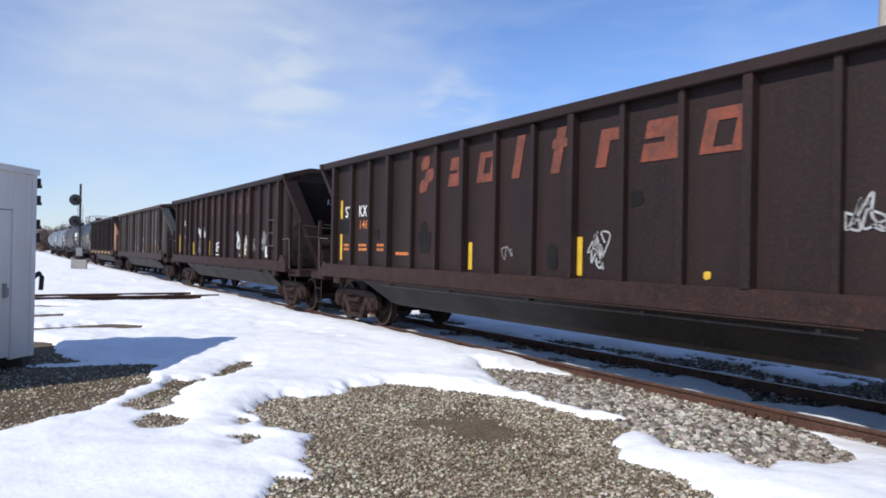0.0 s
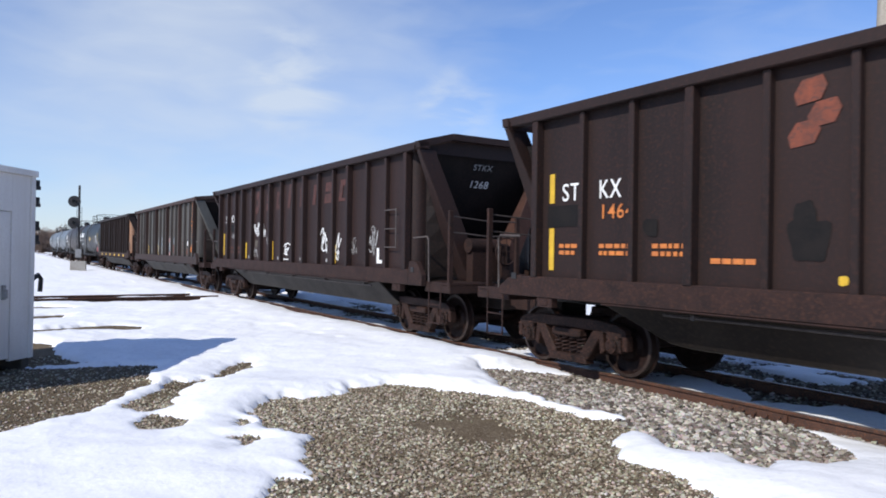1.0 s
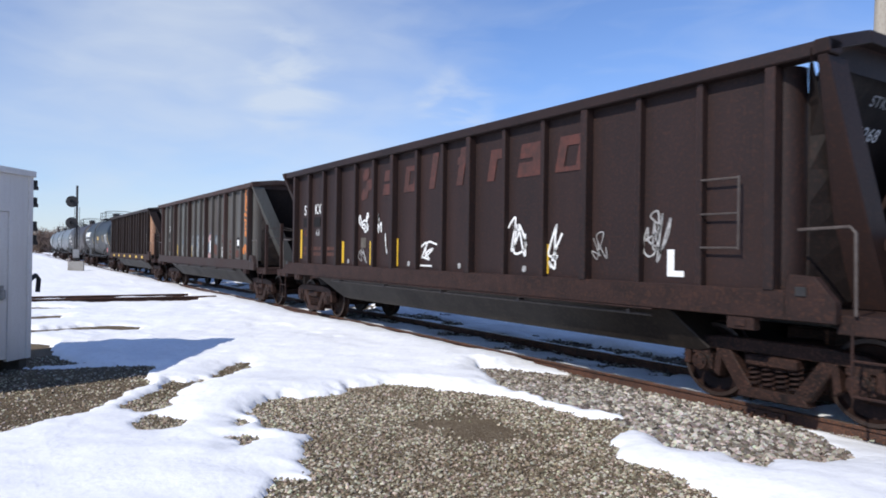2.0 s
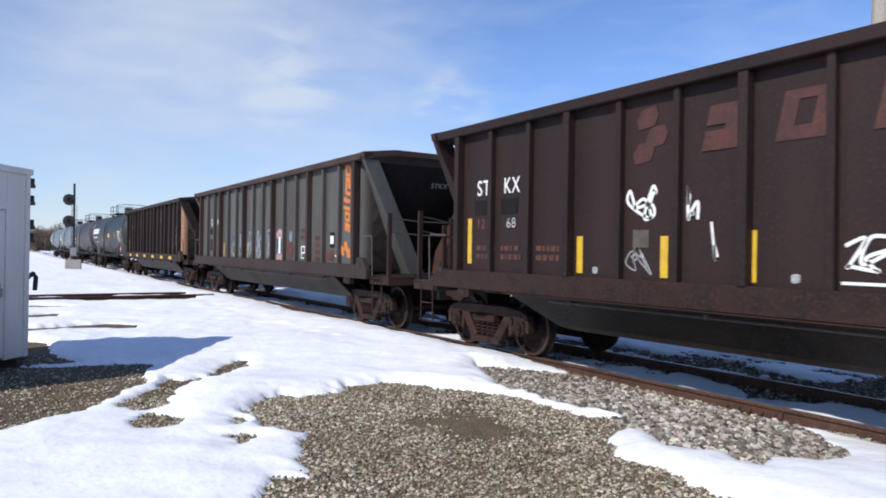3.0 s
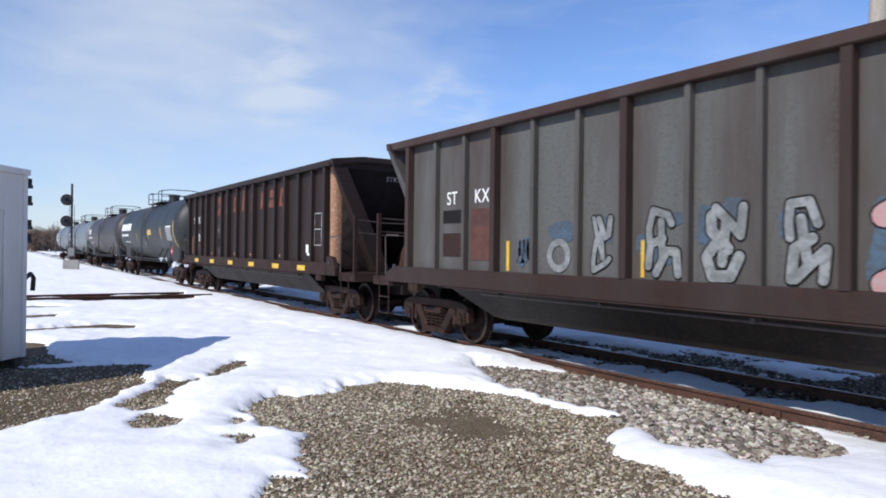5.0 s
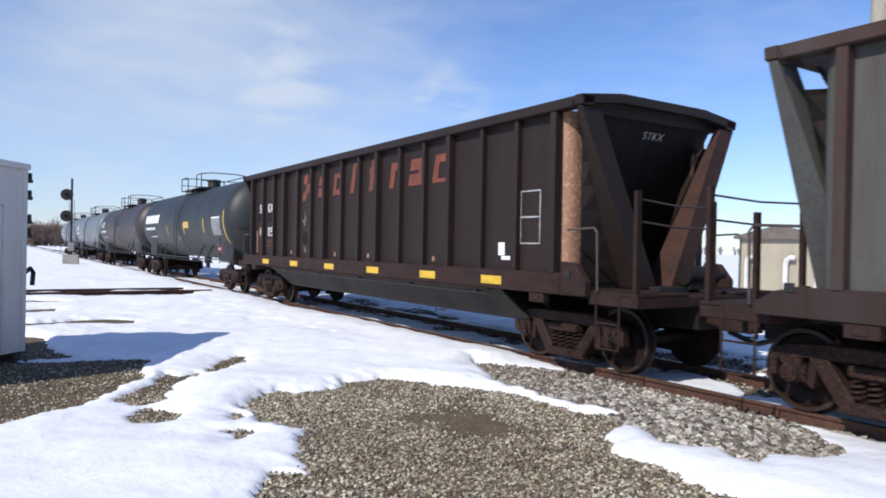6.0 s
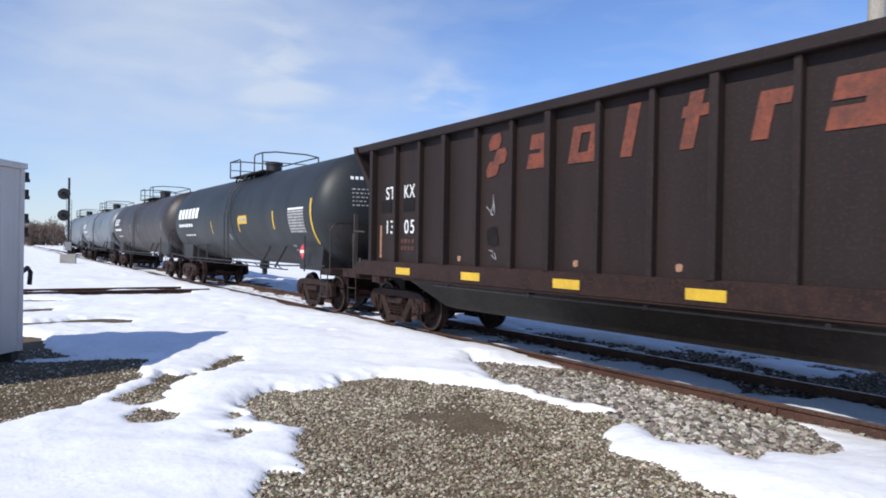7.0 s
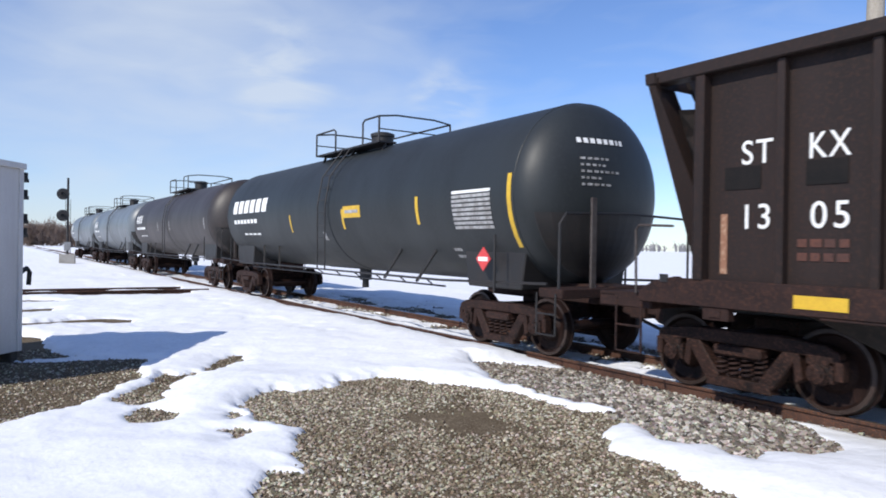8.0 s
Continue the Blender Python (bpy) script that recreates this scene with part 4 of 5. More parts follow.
def stroke(car, points, r, mat, y, name, label=""):
    """A fat sprayed stroke with round ends along (x, z) points."""
    bm = B()
    for q, ((ax, az), (bx, bz)) in enumerate(zip(points, points[1:])):
        t = math.atan2(bz - az, bx - ax)
        rim = [(bx + r * math.cos(t + u), bz + r * math.sin(t + u)) for u in (math.pi * (n / 6 - 0.5) for n in range(7))]
        rim += [(ax + r * math.cos(t + u), az + r * math.sin(t + u)) for u in (math.pi * (n / 6 + 0.5) for n in range(7))]
        prism(bm, rim, y - 0.0002 * q, y + 0.004)
    return part(name, bm, mat, car, label)


def fat_tag(car, x, z, w, h, mat, seed):
    """A cluster of fat pale strokes with dark rims over a blue cloud, no letter."""
    rng = random.Random(seed)
    for q in range(4):
        splotch(car, x + w * rng.uniform(0.0, 1.0), z + h * rng.uniform(0.3, 1.1), w * rng.uniform(0.3, 0.6), h * rng.uniform(0.2, 0.45), M_BLUE, seed * 3 + q, "spray_cloud", "pale blue spray", -1.5058 - 0.0003 * q)
    j = lambda a: a + rng.uniform(-0.08, 0.08)
    runs = [[(j(0.2), j(0.5)), (j(0.08), j(0.78)), (j(0.2), 0.97), (j(0.62), j(0.92)), (j(0.8), j(0.7))],
            [(j(0.55), j(0.62)), (j(0.25), j(0.42)), (j(0.1), j(0.1))],
            [(j(0.3), 0.05), (j(0.62), j(0.3)), (j(0.9), j(0.36)), (j(0.88), 0.05)]]
    if seed % 2:
        runs = [[(a, 1 - b) for a, b in r] for r in runs]
    runs.append([(j(0.45), j(0.75)), (j(0.5), j(0.2))])
    for q, run_ in enumerate(runs):
        pts = [(x + a * w, z + b * h) for a, b in run_]
        r = w * rng.uniform(0.085, 0.13)
        stroke(car, pts, r + 0.02, M_PATCH, -1.5085, "spray_rim")
        stroke(car, pts, r, mat, -1.5105 - 0.0006 * q, "spray_stroke", "pale sprayed stroke")


cars = []
P = 17.4
# first hopper
car_a = hopper("black-brown ribbed steel hopper car with a faded orange name", M_A, M_A, M_RUST, rear_posts=((-1.3, 2.46), (0.1, 2.2), (0.5, 2.42)))
cars.append((car_a, -8.55))
old_name(car_a, M_ORANGE)
lettering("ST", 0.35, on_side(-6.2, 2.46), M_WHITE, car_a, label="white reporting mark", squeeze=0.9)
lettering("KX", 0.35, on_side(-5.49, 2.46), M_WHITE, car_a, label="white reporting mark", squeeze=0.8)
lettering("1464", 0.27, on_side(-5.47, 2.19), M_ORANGE2, car_a, label="orange stencilled number")
plate(car_a, -6.46, -6.36, 2.44, 2.86, M_YELLOW, label="faded yellow reflector")
plate(car_a, -6.46, -6.36, 1.48, 2.08, M_YELLOW, label="faded yellow reflector")
plate(car_a, -6.5, -5.8, 2.1, 2.4, M_PATCH, "paint_patch", "black patch over an old number")
for k, (x, w) in enumerate(((-6.25, 0.36), (-5.47, 0.6), (-4.58, 0.55))):
    bars(car_a, x, 1.8, w, 2, 0.055, M_ORANGE2, 10 + k, name="stencil_bar")
bars(car_a, -3.75, 1.63, 0.58, 1, 0.06, M_ORANGE2, 15, name="stencil_bar")
splotch(car_a, -2.63, 1.9, 0.42, 0.45, M_PATCH, 3)
splotch(car_a, -2.68, 2.1, 0.22, 0.36, M_PATCH, 4)
splotch(car_a, 2.5, 2.42, 0.2, 0.2, M_PATCH, 5)
splotch(car_a, 0.95, 1.66, 0.22, 0.35, M_PATCH, 6)
splotch(car_a, -4.6, 2.05, 0.22, 0.22, M_PATCH, 8)
plate(car_a, -1.17, -1.07, 1.42, 1.88, M_YELLOW, label="yellow reflector bar")
plate(car_a, 1.46, 1.56, 1.42, 1.95, M_YELLOW, label="yellow reflector bar")
scrawl(car_a, 1.62, 1.48, 0.5, 0.55, M_DULL, 5, turns=18, r=0.012)
scrawl(car_a, -0.3, 1.5, 0.45, 0.4, M_DULL, 6, r=0.006, turns=9)
scrawl(car_a, 4.98, 1.95, 0.6, 0.4, M_DULL, 7, turns=18, r=0.012)
for x in (-2.3, 3.55):
    splotch(car_a, x, 1.5, 0.09, 0.1, M_YELLOW, 9, "faded_dot")
plate(car_a, -0.05, 0.12, 3.66, 3.75, M_RUSTPANEL, "bare_spot", y=-1.629)

# second hopper
car_b = hopper("dark brown steel hopper car with arched end and chalk marks", M_B, M_B, M_RUST, arch=0.21, rungs=True, rear_posts=((-1.4, 2.46), (-0.85, 2.2), (0.6, 2.2)))
cars.append((car_b, -8.48 - P))
old_name(car_b, M_GHOST)
lettering("ST", 0.35, on_side(-6.2, 2.62), M_WHITE, car_b, label="white reporting mark", squeeze=0.9)
lettering("KX", 0.35, on_side(-5.49, 2.62), M_WHITE, car_b, label="white reporting mark", squeeze=0.8)
lettering("12", 0.22, on_side(-6.2, 2.08), M_ORANGE, car_b, label="faded number")
lettering("68", 0.22, on_side(-5.41, 2.08), M_DULL, car_b, label="faded number")
plate(car_b, -6.26, -5.94, 2.3, 2.54, M_PATCH, "paint_patch")
plate(car_b, -5.55, -5.15, 2.3, 2.54, M_PATCH, "paint_patch")
for x, z0, z1 in ((-6.45, 1.5, 2.25), (-3.84, 1.43, 1.93), (-2.42, 1.42, 1.92), (-1.28, 1.42, 1.97), (3.2, 1.42, 1.85)):
    plate(car_b, x, x + 0.11, z0, z1, M_YELLOW, label="yellow reflector bar")
for k, x in enumerate((-6.2, -5.55, -4.7)):
    bars(car_b, x, 1.72, 0.5, 2, 0.08, M_FADED, 20 + k, name="stencil_bar")
plate(car_b, -2.85, -2.6, 1.78, 2.0, M_SHEDDARK, "card_holder")
scrawl(car_b, -2.98, 2.1, 0.72, 0.45, M_WHITE, 9, turns=13, r=0.02)
scrawl(car_b, -2.2, 2.05, 0.55, 0.45, M_WHITE, 19, turns=9, r=0.02)
scrawl(car_b, -1.95, 1.6, 0.5, 0.5, M_WHITE, 23, turns=4, r=0.016)
scrawl(car_b, -3.0, 1.45, 0.55, 0.35, M_DULL, 12, turns=14, r=0.01)
scrawl(car_b, -0.36, 1.52, 0.72, 0.42, M_WHITE, 13, turns=12, r=0.018)
plate(car_b, -0.3, 0.1, 1.44, 1.47, M_WHITE, "chalk_line")
scrawl(car_b, 2.3, 1.55, 0.65, 0.75, M_WHITE, 14, turns=11, r=0.018)
scrawl(car_b, 3.05, 1.5, 0.65, 0.62, M_WHITE, 15, turns=9, r=0.018)
scrawl(car_b, 5.0, 1.6, 0.5, 0.65, M_DULL, 16, turns=20, r=0.012)
scrawl(car_b, 4.1, 1.6, 0.4, 0.4, M_DULL, 17, turns=12, r=0.007)
plate(car_b, 5.42, 5.52, 1.5, 1.78, M_WHITE, "card", "small white card")
plate(car_b, 5.42, 5.66, 1.46, 1.53, M_WHITE, "tag")
for x in (-3.5, -0.75, 1.0, 2.75):
    splotch(car_b, x, 1.48, 0.09, 0.1, M_DULL, 9, "faded_dot")
END_MARK = Matrix.Rotation(radians(90), 4, "Z") @ Matrix.Rotation(radians(117.8), 4, "X")
lettering("STKX", 0.18, Matrix.Translation((7.04, -0.2, 3.38)) @ END_MARK, M_DULL, car_b, label="grey end reporting mark")
lettering("1268", 0.22, Matrix.Translation((6.88, -0.2, 3.04)) @ END_MARK, M_WHITE, car_b, label="chalked end number")

# third hopper
car_c = hopper("weathered grey hopper car with rusty ribs and spray paint", M_C, M_CRIB, M_RUST, rear_posts=((-1.4, 2.46), (-0.5, 2.2), (0.5, 2.45)))
cars.append((car_c, -8.57 - 2 * P))
# upright orange name, the same blocks turned to read upwards
name_blocks(car_c, lambda a, b: (6.4 - b * 0.52, 2.08 + (a + 1.86) * 0.44), (-1.86, -1.35, -0.76, -0.36, 0.02, 0.36, 0.98), 0.5, M_ORANGE2)
emblem(car_c, lambda a, b: (6.36 - b * 0.75, 1.55 + a * 0.72), M_ORANGE2)
lettering("ST", 0.32, on_side(-5.45, 2.5), M_WHITE, car_c, label="white reporting mark", squeeze=0.9)
lettering("KX", 0.32, on_side(-4.62, 2.5), M_WHITE, car_c, label="white reporting mark", squeeze=0.9)
plate(car_c, -5.56, -5.0, 2.18, 2.4, M_PATCH, "paint_patch")
plate(car_c, -5.56, -5.0, 1.6, 2.0, M_RUST, "paint_patch")
plate(car_c, -4.7, -4.2, 1.55, 2.4, M_FADED, "rusty_patch")
for k, (x, w, z, h) in enumerate(((-1.93, 0.38, 1.44, 0.74), (-1.03, 0.54, 1.42, 0.82), (-0.18, 0.54, 1.43, 0.82), (0.76, 0.46, 1.42, 0.82))):
    fat_tag(car_c, x, z, w, h, M_SPRAY, 41 + k)
stroke(car_c, [(-2.56 + 0.19 * math.cos(u), 1.65 + 0.19 * math.sin(u)) for u in (math.tau * q / 14 for q in range(15))], 0.05, M_SPRAY, -1.509, "spray_stroke", "pale sprayed ring")
splotch(car_c, -2.5, 1.98, 0.5, 0.3, M_BLUE, 33, "spray_cloud", "pale blue spray")
splotch(car_c, 1.86, 1.82, 0.6, 0.95, M_BLUE, 34, "spray_cloud", "blue sprayed ground")
for z in (2.1, 1.48):                   # two pink caps joined by a pale stem
    stroke(car_c, [(1.7, z - 0.03), (1.86, z + 0.05), (2.02, z - 0.02)], 0.13, M_PATCH, -1.509, "spray_rim")
    stroke(car_c, [(1.7, z - 0.03), (1.86, z + 0.05), (2.02, z - 0.02)], 0.11, M_PINK, -1.511, "spray_stroke", "pink sprayed cap")
stroke(car_c, [(1.87, 2.0), (1.86, 1.6)], 0.09, M_PATCH, -1.513, "spray_rim")
stroke(car_c, [(1.87, 1.98), (1.86, 1.62)], 0.07, M_WHITE, -1.515, "spray_stroke")
splotch(car_c, 2.7, 2.03, 0.34, 0.36, M_BLUE, 35, "spray_cloud", "pale blue spray")
splotch(car_c, 2.72, 2.03, 0.22, 0.26, M_SPRAY, 36, "spray_bubble", y=-1.5085)
for k, x in enumerate((-3.55, -3.4)):
    scrawl(car_c, x, 1.5, 0.3, 0.4, M_BLUE, 90 + k, r=0.03, turns=9)
plate(car_c, -3.75, -3.68, 1.4, 1.86, M_YELLOW, label="yellow reflector bar")
plate(car_c, -1.08, -1.03, 1.4, 1.86, M_YELLOW, label="yellow reflector bar")
splotch(car_c, 2.65, 1.68, 0.5, 0.4, M_FADED, 51)
for x, z, w, h in ((3.47, 1.74, 0.5, 0.035), (3.47, 1.45, 0.2, 0.03), (3.47, 1.45, 0.03, 0.32), (3.94, 1.42, 0.03, 0.35), (3.5, 1.58, 0.45, 0.035), (3.7, 1.6, 0.03, 0.16)):
    plate(car_c, x, x + w, z, z + h, M_WHITE, "white_outline")
bars(car_c, 3.45, 2.12, 0.45, 2, 0.1, M_FADED, 52, name="stencil_bar")
bars(car_c, 4.4, 1.92, 0.45, 4, 0.1, M_FADED, 53, name="stencil_bar")
plate(car_c, 5.35, 5.53, 1.83, 2.02, M_WHITE, "card", "white paper card in a dark holder", y=-1.512)
plate(car_c, 5.31, 5.57, 1.74, 2.1, M_PATCH, "card_holder")
plate(car_c, 5.62, 5.78, 1.53, 1.57, M_WHITE, "tag", y=-1.512)
splotch(car_c, 5.35, 1.56, 0.42, 0.26, M_FADED, 54)
lettering("STKX", 0.17, Matrix.Translation((6.94, 0.28, 3.16)) @ END_MARK, M_DULL, car_c, label="grey end reporting mark")

# fourth hopper
car_d = hopper("dark hopper car with yellow sill tabs and rust corner", M_D, M_D, M_RUSTPANEL)
cars.append((car_d, -8.55 - 3 * P))
old_name(car_d, M_ORANGE)
lettering("ST", 0.36, on_side(-6.23, 2.62), M_WHITE, car_d, label="white reporting mark", squeeze=0.9)
lettering("KX", 0.36, on_side(-5.51, 2.62), M_WHITE, car_d, label="white reporting mark", squeeze=0.8)
lettering("13", 0.37, on_side(-6.24, 1.94), M_WHITE, car_d, label="white stencilled number", squeeze=0.95)
lettering("05", 0.37, on_side(-5.48, 1.94), M_WHITE, car_d, label="white stencilled number", squeeze=0.95, spacing=1.25)
plate(car_d, -6.42, -6.0, 2.36, 2.6, M_PATCH, "paint_patch")
plate(car_d, -5.52, -5.12, 2.36, 2.6, M_PATCH, "paint_patch")
plate(car_d, -6.46, -6.38, 1.45, 2.1, M_RUSTPANEL, "bare_spot")
for k, x in enumerate((-5.3, -3.1, -0.85, 1.35, 3.5)):
    plate(car_d, x - 0.26, x + 0.26, 1.15, 1.28, M_YELLOW, "sill_tab", "yellow reflective tab", y=-1.628)
plate(car_d, 5.14, 5.66, 1.15, 1.28, M_YELLOW, "sill_tab", "yellow reflective tab", y=-1.628)
splotch(car_d, -2.68, 1.85, 0.3, 0.3, M_PATCH, 71)
scrawl(car_d, -2.85, 2.05, 0.32, 0.5, M_DULL, 72, r=0.007, turns=7)
scrawl(car_d, -2.8, 1.5, 0.3, 0.3, M_DULL, 73, r=0.007, turns=7)
for x, z, w, h in ((5.95, 1.78, 0.46, 0.02), (5.95, 2.56, 0.46, 0.02), (5.95, 2.17, 0.46, 0.025), (5.95, 1.78, 0.02, 0.8), (6.39, 1.78, 0.02, 0.8)):
    plate(car_d, x, x + w, z, z + h, M_DULL, "chalk_frame")
plate(car_d, 5.42, 5.58, 1.6, 1.8, M_WHITE, "card", "white paper card")
plate(car_d, 5.5, 5.72, 1.53, 1.59, M_WHITE, "tag")
for x in (-3.6, -0.8, 0.9, 3.5):
    splotch(car_d, x, 1.5, 0.09, 0.1, M_RUSTPANEL, 9, "faded_dot")
lettering("STKX", 0.17, Matrix.Translation((7.04, -0.1, 3.38)) @ END_MARK, M_DULL, car_d, label="grey end reporting mark")
bars(car_d, -5.6, 1.75, 0.5, 2, 0.08, M_FADED, 33, name="stencil_bar")


# ---- tank cars ----
TR, TZ = 1.5, 2.58


def tank_patch(car, x0, x1, z0, z1, mat, name="marker", label="", lift=0.006):
    """A mark that follows the round of the tank."""
    bm, rows = B(), []
    for k in range(7):
        z = z0 + (z1 - z0) * k / 6
        y = -math.sqrt(max(0.01, (TR + lift) ** 2 - (z - TZ) ** 2))
        rows.append((bm.verts.new((x0, y, z)), bm.verts.new((x1, y, z))))
    for a, b in zip(rows, rows[1:]):
        bm.faces.new((a[0], a[1], b[1], b[0]))
    return part(name, bm, mat, car, label)


def tank_car(label, skin, name_w=3.3, yellow=True):
    car = thing("tank_car", label, "freight car", "freight train cars")
    prof = []
    half, head = 7.52, 0.78
    for k in range(9):
        a = math.pi / 2 * k / 8
        prof.append((max(0.01, TR * math.sin(a)), -half - head * math.cos(a)))
    prof += [(TR, x) for x in np.linspace(-half, half, 13)[1:-1]]
    for k in range(8, -1, -1):
        a = math.pi / 2 * k / 8
        prof.append((max(0.01, TR * math.sin(a)), half + head * math.cos(a)))
    bm = lathe(B(), prof, 64, Matrix.Translation((0, 0, TZ)))
    part("tank", bm, skin, car, smooth=True)
    for x in (-half, half):
        bm = lathe(B(), [(TR + 0.001, x - 0.02), (TR + 0.006, x - 0.012), (TR + 0.006, x + 0.012), (TR + 0.001, x + 0.02)], 64, Matrix.Translation((0, 0, TZ)))
        part("weld_seam", bm, skin, car)
    bm = B()
    lathe(bm, [(TR + 0.004, 0.25), (TR + 0.012, 0.27), (TR + 0.012, 0.62), (TR + 0.004, 0.64)], 64, Matrix.Translation((0, 0, TZ)))
    part("jacket_band", bm, skin, car, "jacket band under the dome")
    # dome, platform, railing
    bm = B()
    lathe(bm, [(0.27, 0), (0.27, 0.36), (0.30, 0.37), (0.30, 0.44), (0.18, 0.48)], 24, Matrix.Translation((0.5, 0, TZ + TR - 0.06)) @ Matrix.Rotation(radians(-90), 4, "Y"))
    part("dome", bm, M_BLACK, car, "round valve dome with a lid", smooth=True)
    bm = B()
    for s in (-1, 1):
        box(bm, -1.4, 2.1, *sorted((s * 0.5, s * 0.95)), 4.0, 4.04)
        for x in (-1.3, 0.4, 2.0):
            beam(bm, (x, s * 0.72, 4.0), (x, s * 0.9, 3.6), 0.05, 0.05)
    part("platform", bm, M_BLACK, car)
    for x in (-1.4, 2.1):
        for s in (-1, 1):
            bm = tube(B(), [(x, s * 0.95, 4.0), (x, s * 0.95, 4.58)], 0.024, 6)
            part("railing_post", bm, M_BLACK, car)
        bm = B()
        tube(bm, [(x, -0.95, 4.58), (x, -0.5, 4.64), (x, 0.5, 4.64), (x, 0.95, 4.58)], 0.022, 6)
        tube(bm, [(x, -0.95, 4.3), (x, 0.95, 4.3)], 0.016, 6)
        part("end_rail", bm, M_BLACK, car)
    for s in (-1, 1):
        bm = B()
        if s > 0:
            tube(bm, [(-1.4, 0.95, 4.58), (2.1, 0.95, 4.58)], 0.022, 6)
            tube(bm, [(-1.4, 0.95, 4.3), (2.1, 0.95, 4.3)], 0.016, 6)
        else:
            tube(bm, [(-1.4, -0.95, 4.58), (-0.3, -0.95, 4.58), (-0.2, -0.95, 4.52), (-0.2, -0.95, 4.0)], 0.022, 6)
            part("railing", bm, M_BLACK, car, "black tube railing")
            bm = B()
            tube(bm, [(1.3, -0.95, 4.0), (1.3, -0.95, 4.52), (1.4, -0.95, 4.58), (2.1, -0.95, 4.58)], 0.022, 6)
        part("railing", bm, M_BLACK, car, "black tube railing")
    bm = B()
    for s in (-0.22, 0.22):
        tube(bm, [(0.5 + s, -0.98, 4.0), (0.5 + s, -1.5, 3.3), (0.5 + s, -1.62, 2.6), (0.5 + s, -1.6, 1.1)], 0.018, 6)
    part("ladder_rail", bm, M_BLACK, car)
    for k in range(8):
        z = 1.25 + 0.3 * k
        y = -1.61 if z < 2.7 else -1.61 + (z - 2.7) * 0.3
        part("ladder_rung", tube(B(), [(0.28, y, z), (0.72, y, z)], 0.014, 6), M_BLACK, car)
    # underframe
    for e in (-1, 1):
        bm = B()
        prism(bm, [(e * 5.9, 1.02), (e * 7.35, 1.02), (e * 7.5, 1.9), (e * 5.75, 1.9)][::e], -1.15, 1.15)
        part("saddle", bm, M_BLACK, car, "black tank saddle", 0.02)
        bm = B()
        box(bm, *sorted((e * 5.4, e * 8.55)), -0.35, 0.35, 0.84, 1.14)
        box(bm, *sorted((e * 8.1, e * 8.6)), -1.45, 1.45, 0.98, 1.12)
        part("stub_sill", bm, M_RUST, car, bevel=0.015)
        for s in (-1, 1):
            bm = B()
            tube(bm, [(e * 8.5, s * 1.42, 1.1), (e * 8.5, s * 1.42, 2.05), (e * 8.5, s * 1.3, 2.2), (e * 8.5, 0, 2.24)], 0.02, 6)
            part("end_handrail", bm, M_BLACK, car)
            part("grab_post", tube(B(), [(e * 7.1, s * 1.5, 1.0), (e * 7.1, s * 1.5, 1.9)], 0.02, 6), M_BLACK, car)
        bm, rows = B(), []
        for z in np.linspace(-1.34, -0.34, 9):          # half shield that lies on the round of the head
            wide = math.sqrt(1.38 ** 2 - z * z)
            rows.append([bm.verts.new((e * (half + head * math.sqrt(1 - (y * y + z * z) / TR ** 2) + 0.03), y, TZ + z)) for y in np.linspace(-wide, wide, 15)])
        for a, b in zip(rows, rows[1:]):
            for q in range(14):
                bm.faces.new((a[q], a[q + 1], b[q + 1], b[q]))
        ext = bmesh.ops.extrude_face_region(bm, geom=list(bm.faces))
        for v in [g for g in ext["geom"] if isinstance(g, bmesh.types.BMVert)]:
            v.co.x -= e * 0.02
        part("head_shield", bm, M_BLACK, car, "black half shield on the tank head")
        bm = box(B(), e * 8.52 - 0.02, e * 8.52 + 0.02, -0.82, -0.72, 1.0, 2.45)
        part("handbrake_post", bm, M_STEEL, car, bevel=0.005)
        for s in (-1, 1):
            bm = B()
            for z in (0.45, 0.75):
                tube(bm, [(e * 8.1, s * 1.48, z), (e * 8.5, s * 1.48, z)], 0.014, 6)
            for x in (8.1, 8.5):
                tube(bm, [(e * x, s * 1.48, 1.05), (e * x, s * 1.48, 0.45)], 0.014, 6)
            part("sill_step", bm, M_BLACK, car)
            for x in (3.1, 4.4):
                part("rail_bracket", beam(B(), (e * x, s * 1.3, 1.02), (e * (x + 0.45), s * 1.15, 1.62), 0.05, 0.04), M_BLACK, car)
        coupler(car, e * 8.45, e)
        truck(car, e * 6.7)
    for s in (-1, 1):
        bm = B()
        tube(bm, [(-8.3, s * 1.46, 1.18), (-5.5, s * 1.46, 1.1), (5.5, s * 1.46, 1.1), (8.3, s * 1.46, 1.18)], 0.022, 6)
        tube(bm, [(-5.4, s * 1.3, 0.98), (5.4, s * 1.3, 0.98)], 0.018, 6)
        for k in range(11):
            tube(bm, [(-5.0 + k, s * 1.46, 1.1), (-5.0 + k, s * 1.3, 0.98)], 0.014, 5)
        part("side_handrail", bm, M_BLACK, car)
    bm = tube(B(), [(-0.3, 0, 1.1), (-0.3, 0, 0.8)], 0.16, 12)
    tube(bm, [(-0.3, 0, 0.82), (-0.3, 0, 0.6)], 0.09, 10)
    part("outlet_valve", bm, M_BLACK, car)
    # marks
    x = -6.9
    for k in range(6):
        tank_patch(car, x, x + name_w / 6 - 0.14, 2.62, 3.02, M_WHITE, "white_name_block", "white block of the owner's name")
        x += name_w / 6
    for k in range(7):
        tank_patch(car, -6.8 + 0.33 * k, -6.56 + 0.33 * k, 2.3, 2.42, M_WHITE, "stencil_bar")
